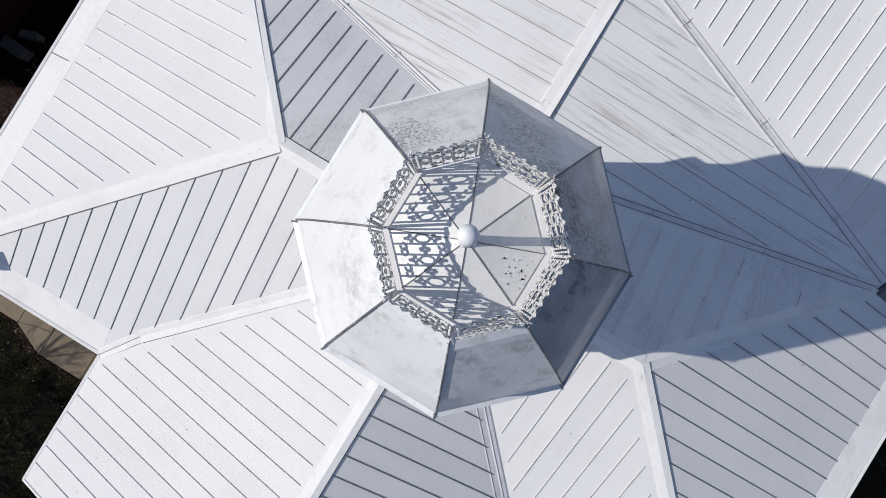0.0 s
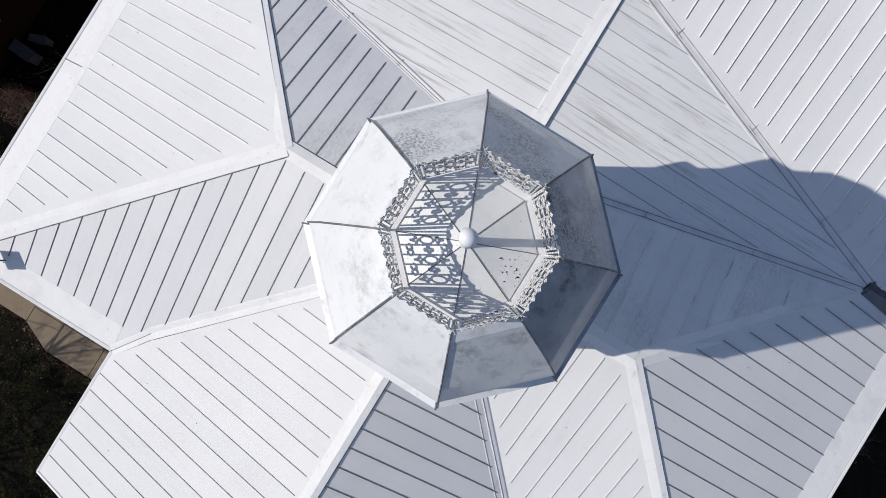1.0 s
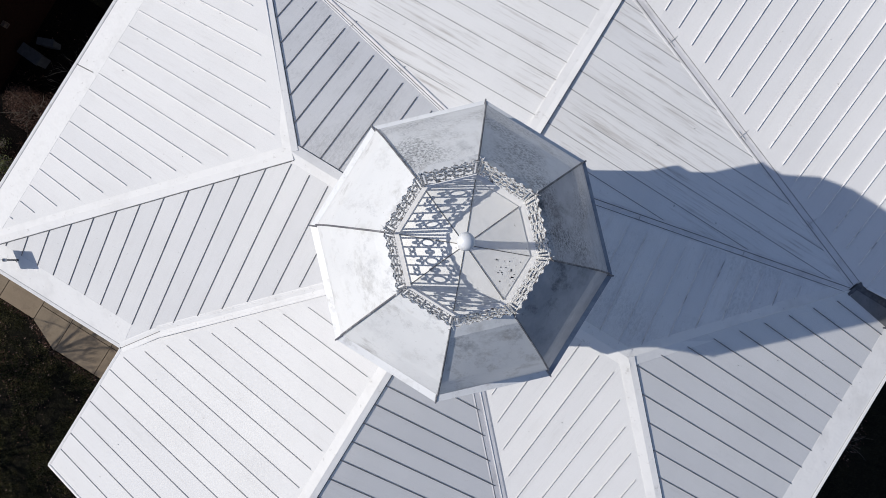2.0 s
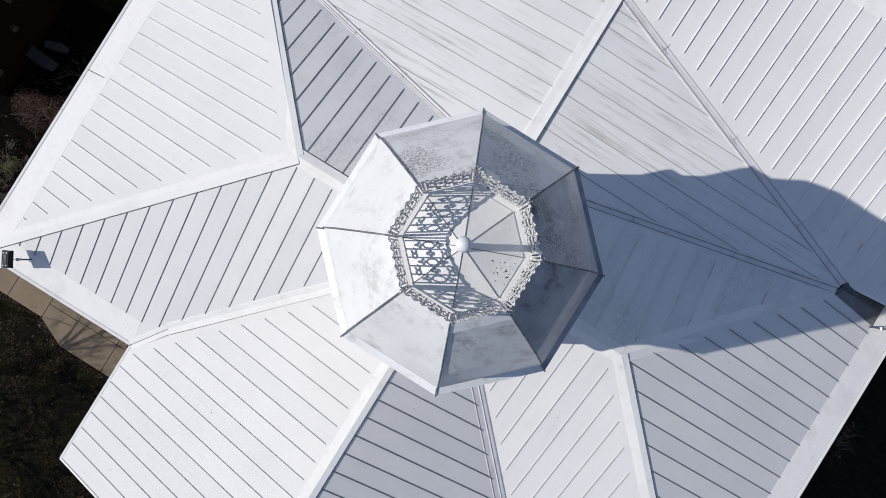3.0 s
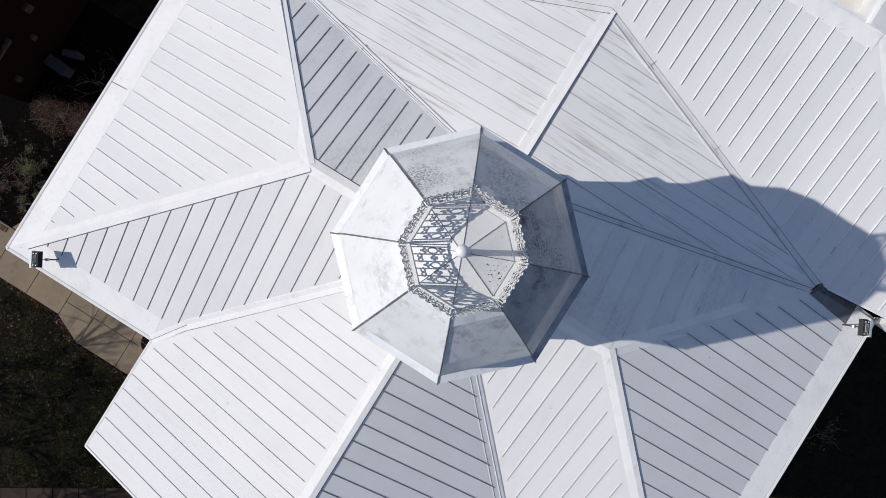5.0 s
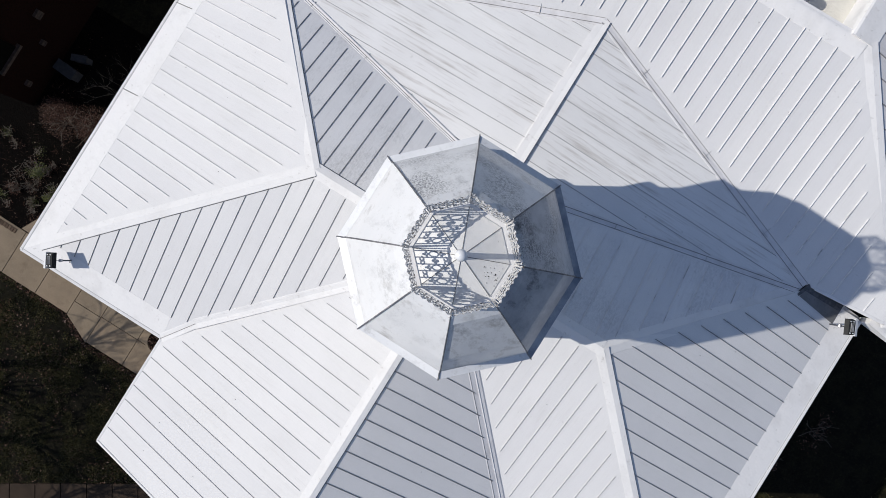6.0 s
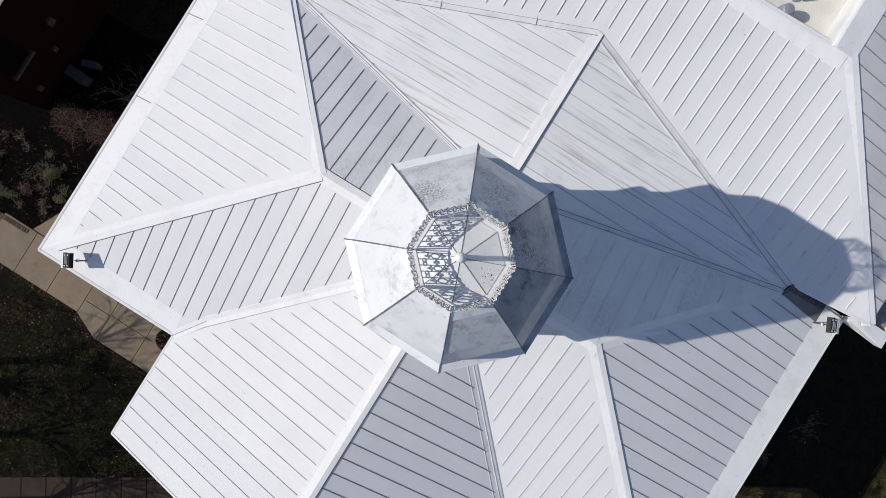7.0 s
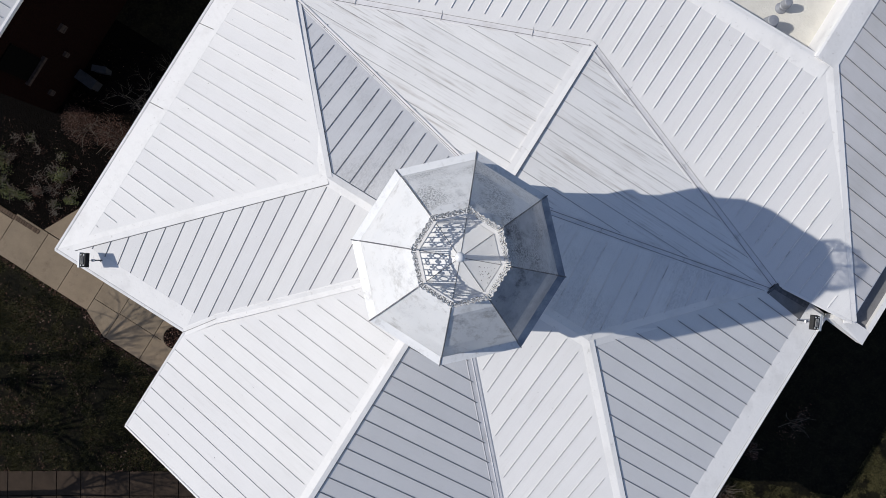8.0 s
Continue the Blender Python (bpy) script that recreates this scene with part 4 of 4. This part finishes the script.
def leaves(bm, rnd, at, spread, count, size, flat=0.6):
    for _ in range(count):
        v = Vector((rnd.gauss(0, 1), rnd.gauss(0, 1), rnd.gauss(0, 1)))
        v.normalize()
        r = rnd.random() ** 0.45
        c = Vector(at) + Vector((v.x * spread[0], v.y * spread[1], abs(v.z) * spread[2])) * r
        a = Vector((rnd.gauss(0, 1), rnd.gauss(0, 1), rnd.gauss(0, flat))).normalized()
        b = a.cross(Vector((rnd.gauss(0, 0.5), rnd.gauss(0, 0.5), 1))).normalized()
        s = size * rnd.uniform(0.5, 1.3)
        bm.faces.new([bm.verts.new(p) for p in (c - a * s, c + b * s * 0.42, c + a * s, c - b * s * 0.42)])


def twigs(bm, rnd, base, height, spread, count, r0=0.012):
    """A spray of forking bare stems."""
    for _ in range(count):
        an, out = rnd.uniform(0, math.tau), rnd.uniform(0.25, 1.0) * spread
        tip = Vector(base) + Vector((math.cos(an) * out, math.sin(an) * out, height * rnd.uniform(0.6, 1.0)))
        p0 = Vector(base) + Vector((rnd.gauss(0, 0.05), rnd.gauss(0, 0.05), 0))
        mid = p0.lerp(tip, 0.5) + Vector((rnd.gauss(0, 0.1), rnd.gauss(0, 0.1), height * 0.1))
        tube(bm, [p0, mid, tip], r0, r0 * 0.4, 4)
        for f in (0.45, 0.6, 0.75, 0.9):
            q = mid.lerp(tip, (f - 0.5) * 2) if f > 0.5 else p0.lerp(mid, f * 2)
            e = q + Vector((rnd.gauss(0, 0.25), rnd.gauss(0, 0.25), rnd.uniform(0.05, 0.35))) * height * 0.4
            tube(bm, [q, q.lerp(e, 0.5) + Vector((rnd.gauss(0, 0.03),) * 3), e], r0 * 0.5, r0 * 0.2, 3)


def shrub(name, at, spread, count, size, material, label, seed, stems=16):
    rr = random.Random(seed)
    s = thing(name, at, label, "shrub")
    bm = bmesh.new()
    twigs(bm, rr, at, spread[2] * 1.1, max(spread[0], spread[1]) * 0.9, stems)
    part("brushwood", bm, bark, s)
    bm = bmesh.new()
    for _ in range(9):
        o = Vector(at) + Vector((rr.uniform(-0.6, 0.6) * spread[0], rr.uniform(-0.6, 0.6) * spread[1], 0))
        leaves(bm, rr, o, (spread[0] * 0.55, spread[1] * 0.55, spread[2]), count // 9, size)
    part("foliage", bm, material, s)


shrub("brown_shrub", (-15.6, -3.4, 0.02), (1.25, 0.8, 0.6), 7000, 0.024, leaf_brown, "brown withered shrub with pale dead leaves", 11)
shrub("brown_shrub", (-14.2, -3.0, 0.02), (1.15, 0.85, 0.7), 6500, 0.024, leaf_brown, "brown withered shrub near the eave", 12)
shrub("brown_shrub", (-13.4, -3.9, 0.02), (0.9, 0.7, 0.4), 1300, 0.018, leaf_brown, "low brown withered shrub", 13)
shrub("green_shrub", (-15.4, -5.6, 0.02), (0.30, 0.38, 0.55), 420, 0.045, leaf_green, "small yellow-green evergreen plant in mulch", 14, 6)
shrub("green_shrub", (-14.6, -6.3, 0.02), (0.30, 0.25, 0.3), 260, 0.04, leaf_green, "low green plant in mulch", 15, 5)
shrub("green_shrub", (-16.7, -7.3, 0.02), (0.7, 0.35, 0.35), 520, 0.04, leaf_green, "low dark green groundcover clump", 16, 6)
shrub("green_shrub", (-18.0, -6.4, 0.02), (0.9, 0.6, 0.4), 700, 0.04, leaf_green, "dark green spreading plant", 17, 6)
shrub("grey_shrub", (-16.0, -6.6, 0.02), (0.4, 0.4, 0.45), 300, 0.035, leaf_brown, "pale grey dry plant in mulch", 18, 14)
rnd = random.Random(19)
for i in range(24):
    x, y = rnd.uniform(-18.6, -14.6), rnd.uniform(-7.4, -4.9)
    if x < -15.2 + (y + 8) * 0.5:
        shrub("dry_clump", (x, y, 0.02), (rnd.uniform(0.2, 0.4), rnd.uniform(0.2, 0.4), rnd.uniform(0.15, 0.35)), 150, 0.022, rnd.choice((leaf_brown, leaf_green, leaf_brown)), "small dry clump of stems in dark mulch", 200 + i, 9)


def fork(bm, rr, p, d, length, r, depth):
    """A stem that bends and divides."""
    q = p + d * length
    mid = p.lerp(q, 0.5) + Vector((rr.gauss(0, 0.10), rr.gauss(0, 0.10), rr.gauss(0, 0.05))) * length
    tube(bm, [p, mid, q], r, r * 0.65, 4 if depth < 2 else 3)
    if depth < 4:
        for _ in range(rr.choice((2, 2, 3))):
            e = (d + Vector((rr.gauss(0, 0.55), rr.gauss(0, 0.55), rr.gauss(0.05, 0.35)))).normalized()
            fork(bm, rr, q.lerp(mid, rr.uniform(0, 0.6)), e, length * rr.uniform(0.6, 0.85), r * 0.62, depth + 1)


for x, y, seed in ((-13.6, -1.6, 21), (-12.9, -0.6, 22), (-12.3, 0.7, 23)):
    b = thing("bare_bush", (x, y, 0.02), "bare grey branching bush beside the eave", "bush", "bare bushes")
    bm = bmesh.new()
    rr = random.Random(seed)
    for _ in range(4):
        a = rr.uniform(0, math.tau)
        fork(bm, rr, Vector((x + rr.gauss(0, 0.1), y + rr.gauss(0, 0.1), 0.0)), Vector((math.cos(a) * 0.55, math.sin(a) * 0.55, 1)).normalized(), 0.80, 0.014, 0)
    part("branches", bm, bark, b)
# faint plants in the shade on the other side
shrub("shade_shrub", (14.9, 1.6, 0.0), (0.45, 1.0, 0.5), 260, 0.045, leaf_brown, "pale dry shrub in deep shade", 31, 10)
shrub("shade_shrub", (14.0, -0.2, 0.0), (0.4, 0.4, 0.5), 200, 0.05, leaf_brown, "pale dry shrub in deep shade", 32, 8)
shrub("shade_shrub", (13.9, -2.2, 0.0), (0.8, 0.5, 0.5), 500, 0.04, leaf_brown, "bare twiggy shrub at the lawn's edge", 33, 26)

# litter on the bed, and grass
bm = bmesh.new()
rnd = random.Random(41)
for _ in range(900):
    x, y = rnd.uniform(-19, -10), rnd.uniform(-8, 0.5)
    if x < -15 + (y + 8) * 0.55 and not (x < -16.9 and y > -4.6) or -4.6 < y < -2.4 and x > -16.8:
        leaves(bm, rnd, (x, y, 0.025), (0.05, 0.05, 0.02), 1, 0.035, 0.15)
for x0, y0, x1, y1, c in ((-19, -9.80, -11.67, -9.80, 600), (-11.67, -9.85, -10.45, -10.4, 180), (-10.45, -10.4, -6.5, -10.38, 380), (-14.95, -7.8, -13.3, -4.7, 160)):
    for _ in range(c):
        f = rnd.random()
        leaves(bm, rnd, (x0 + (x1 - x0) * f + rnd.gauss(0, 0.06), y0 + (y1 - y0) * f + rnd.gauss(0, 0.07), 0.03), (0.04, 0.04, 0.02), 1, 0.045, 0.15)
for _ in range(1500):
    x, y = rnd.uniform(-19, -10), rnd.uniform(-7.9, -2.2)
    if x < -15 + (y + 8) * 0.55 and not (x < -16.9 and y > -4.6) or -4.6 < y < -2.4 and x > -16.8:
        e = Vector((rnd.gauss(0, 1), rnd.gauss(0, 1), rnd.gauss(0, 0.25))).normalized() * rnd.uniform(0.02, 0.11)
        w = Vector((-e.y, e.x, 0)).normalized() * 0.003
        c = Vector((x, y, 0.03 + abs(e.z)))
        bm.faces.new([bm.verts.new(p) for p in (c - e - w, c + e - w, c + e + w, c - e + w)])
solid("leaf_litter", bm, leaf_brown, "scattered brown dead leaves and twigs on mulch", "leaves", "stuff")


def grass(x0, x1, y0, y1, count, seed, keep, label):
    rr = random.Random(seed)
    vs, fs = [], []
    while len(fs) < count:
        x, y = rr.uniform(x0, x1), rr.uniform(y0, y1)
        if not keep(x, y) or noise.noise((x * 0.9, y * 0.9, 3.0)) + 0.6 * noise.noise((x * 3.1, y * 3.1, 7.0)) < rr.uniform(-0.28, 0.34):
            continue
        a, h, lw = rr.uniform(0, math.tau), rr.uniform(0.03, 0.09), rr.uniform(0.005, 0.012)
        lx, ly = rr.gauss(0, 0.045), rr.gauss(0, 0.045)
        i = len(vs)
        vs += [(x - math.cos(a) * lw, y - math.sin(a) * lw, 0), (x + math.cos(a) * lw, y + math.sin(a) * lw, 0), (x + lx, y + ly, h)]
        fs.append((i, i + 1, i + 2))
    me = bpy.data.meshes.new("grass")
    me.from_pydata(vs, [], fs)
    me.materials.append(grass_mat)
    tagged(new("grass", me), label, "grass", "", "stuff")


off_paver = lambda x, y: (Vector((x, y)) - o_p).dot(nn) < 0.0
o_p = Vector((-11.165, -17.15))
grass(-19.5, -3.5, -18.0, -9.75, 170000, 51, lambda x, y: off_paver(x, y) and (y < -10.32 or x < -11.8), "thin dark green and straw winter grass")
# fallen leaves lie in drifts on the thin grass
bm = bmesh.new()
rr = random.Random(88)
for _ in range(11000):
    x, y = rr.uniform(-19.5, -4.0), rr.uniform(-18.0, -10.4)
    drift = 0.45 + 0.55 * math.sin(1.1 * x + 1.7 * math.sin(0.9 * y)) * math.sin(1.4 * y + math.sin(1.3 * x)) + 0.07 * (-13.5 - y)
    if not off_paver(x, y) or rr.random() > drift:
        continue
    c = Vector((x, y, rr.uniform(0.05, 0.10)))
    e = Vector((rr.gauss(0, 1), rr.gauss(0, 1), rr.gauss(0, 0.3))).normalized() * rr.uniform(0.025, 0.05)
    f = Vector((-e.y, e.x, rr.uniform(-0.01, 0.01))) * 0.45
    bm.faces.new([bm.verts.new(c + v) for v in (-e, f, e, -f)])
solid("fallen_leaves", bm, leaf_brown, "brown fallen leaves scattered in drifts over the lawn", "fallen leaves", "stuff")
# blades stop at the building's shadow edge so the shaded lawn stays dark
grass(10.5, 20.0, -6.0, 6.0, 120000, 52, lambda x, y: x > 18.1 or y < -0.42 - (16.83 - x) * 0.40, "thin green and straw winter grass")

# ---- the brick neighbour ----
nb = thing("brick_house", (-20, 2, 0), "dark red brick house with a white metal roof", "house")
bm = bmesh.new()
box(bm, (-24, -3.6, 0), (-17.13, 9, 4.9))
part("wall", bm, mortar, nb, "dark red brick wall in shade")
bm = bmesh.new()
prism(bm, [(-24.3, -3.95, 5.0), (-16.78, -3.95, 5.0), (-16.78, 9.3, 5.0), (-24.3, 9.3, 5.0)], [(-24.3, -3.95, 4.86), (-16.78, -3.95, 4.86), (-16.78, 9.3, 4.86), (-24.3, 9.3, 4.86)])
part("eaves_board", bm, wall_paint, nb)
slope(nb, [(-24.3, -3.95), (-16.80, -3.95), (-16.80, 9.3), (-24.3, 9.3)], (-0.30, 0, 5.02 - 0.30 * 16.80), 0, -3.6, (0, 0.12, 0, 0), roof_x, 0.02, 0.02)
bm = bmesh.new()
beam(bm, (-16.76, -3.95, 4.97), (-16.76, 9.3, 4.97), 0.12, 0.08)
part("gutter", bm, flash, nb)
bm = bmesh.new()
box(bm, (-17.16, -2.94, 2.24), (-16.98, -1.70, 2.36))
part("window_sill", bm, sill_mat, nb, "sooty stone window sill")
bm = bmesh.new()
box(bm, (-17.15, -2.82, 2.37), (-17.08, -1.82, 3.96))
part("window", bm, dark_glass, nb, "dark glazed window")


def wall_box(y, z, size, label):
    """A small cased fitting on the brick wall."""
    f = thing("wall_box", (-17.1, y, z), label, "wall fitting", "fittings on the brick wall")
    bm = bmesh.new()
    box(bm, (-17.14, y - size / 2, z - size / 2), (-17.02, y + size / 2, z + size / 2))
    part("case", bm, sill_mat, f)
    bm = bmesh.new()
    box(bm, (-17.02, y - size * 0.36, z - size * 0.3), (-16.98, y + size * 0.36, z - size * 0.1))
    part("spout", bm, sill_mat, f)


wall_box(-0.45, 2.3, 0.30, "dim pale louvred vent on the brick wall")
wall_box(-1.25, 1.4, 0.20, "small pale fitting on the brick wall")
wall_box(-2.86, 0.95, 0.22, "small pale tap box on the brick wall")


def utility_box(at, size, turn, label):
    u = thing("utility_box", at, label, "utility box", "grey boxes in the shade")
    m = Matrix.Translation(at) @ Matrix.Rotation(turn, 4, "Z")
    bm = bmesh.new()
    box(bm, (-size[0] / 2, -size[1] / 2, 0), (size[0] / 2, size[1] / 2, size[2]), m)
    part("cabinet", bm, box_grey, u)
    bm = bmesh.new()
    box(bm, (-size[0] / 2 - 0.03, -size[1] / 2 - 0.03, size[2]), (size[0] / 2 + 0.03, size[1] / 2 + 0.03, size[2] + 0.03), m)
    part("lid", bm, box_grey, u)


utility_box((-16.5, -1.72, 0.0), (0.80, 0.36, 0.5), radians(-4), "dull grey metal box on dark ground")
utility_box((-16.3, -1.08, 0.0), (0.55, 0.20, 0.45), radians(22), "dark grey metal box on dark ground")


# ---- bare trees beyond the walk, known by their shadows ----
def bare_tree(at, height, seed, label):
    rr = random.Random(seed)
    t = thing("bare_tree", at, label, "tree", "bare trees")
    bm = bmesh.new()
    top = Vector(at) + Vector((rr.gauss(0, 0.2), rr.gauss(0, 0.2), height * 0.55))
    tube(bm, [at, Vector(at).lerp(top, 0.5) + Vector((0.05, -0.04, 0)), top], 0.19, 0.12, 8)
    part("trunk", bm, bark, t)
    bm = bmesh.new()

    def grow(p, d, length, r, depth):
        q = p + d * length
        tube(bm, [p, p.lerp(q, 0.5) + Vector((rr.gauss(0, 0.04),) * 3) * length, q], r, r * 0.6, 5 if depth < 2 else 3)
        if depth < 4:
            for _ in range(rr.choice((2, 3, 3))):
                e = (d + Vector((rr.gauss(0, 0.5), rr.gauss(0, 0.5), rr.gauss(0.1, 0.35)))).normalized()
                grow(q, e, length * rr.uniform(0.6, 0.85), r * 0.6, depth + 1)

    for _ in range(8):
        a = rr.uniform(0, math.tau)
        grow(Vector(at).lerp(top, rr.uniform(0.7, 1.0)), Vector((math.cos(a), math.sin(a), rr.uniform(1.1, 2.2))).normalized(), height * 0.19, 0.062, 0)
    part("limbs", bm, bark, t)


bare_tree((-15.3, -14.25, 0), 8.0, 61, "bare grey tree on the lawn")
bare_tree((-14.6, -17.05, 0), 7.5, 62, "bare grey tree beside the paver walk")
bare_tree((-12.9, -19.3, 0), 8.0, 64, "bare grey tree past the paver walk")
bare_tree((-17.2, -16.6, 0), 8.5, 63, "tall bare grey tree on the lawn")

# specks of dirt and seed husks lying on the roofs
bm = bmesh.new()
rnd = random.Random(77)
spots = []
for pl, x0, x1, y0, y1, c in ((P_NW, -8.6, -5.0, -3.0, 2.5, 7), (P_WW, -4.8, -0.6, -8.2, -5.0, 6), (P_SE, 5.2, 8.3, -1.0, 2.6, 5), (P_SW, 2.2, 4.5, -1.9, -0.4, 3), (P_BIG, 1.2, 4.8, 6.6, 8.4, 12), (P_WE, 0.4, 2.0, -8.0, -3.0, 4)):
    for _ in range(c):
        x, y = rnd.uniform(x0, x1), rnd.uniform(y0, y1)
        spots.append((x, y, zat(pl, x, y)))
for _ in range(12):
    f, g = rnd.random(), rnd.random()
    x = 0.3 + 5.0 * f
    y = 2.1 + (AY - 0.5 - 2.1) * g * (1 - x / 7.2) + 0.27 * x
    spots.append((x, y, ZV + (ZA - ZV) * (y - V0) / (AY - V0) * 0.5 - 0.062 * x - 0.01))
for x, y, z in spots:
    r = rnd.choice((0.006, 0.008, 0.010, 0.013))
    a = rnd.uniform(0, math.tau)
    ring_ = [(x + r * rnd.uniform(0.6, 1.2) * math.cos(a + k), y + r * rnd.uniform(0.4, 0.9) * math.sin(a + k)) for k in (0, 1.2, 2.5, 3.8, 5.1)]
    prism(bm, [(u, v, z + 0.012) for u, v in ring_], [(u, v, z - 0.03) for u, v in ring_])
solid("roof_debris", bm, joint_dirt_shade, "dark specks of dirt scattered on the white roofs", "debris", "stuff")
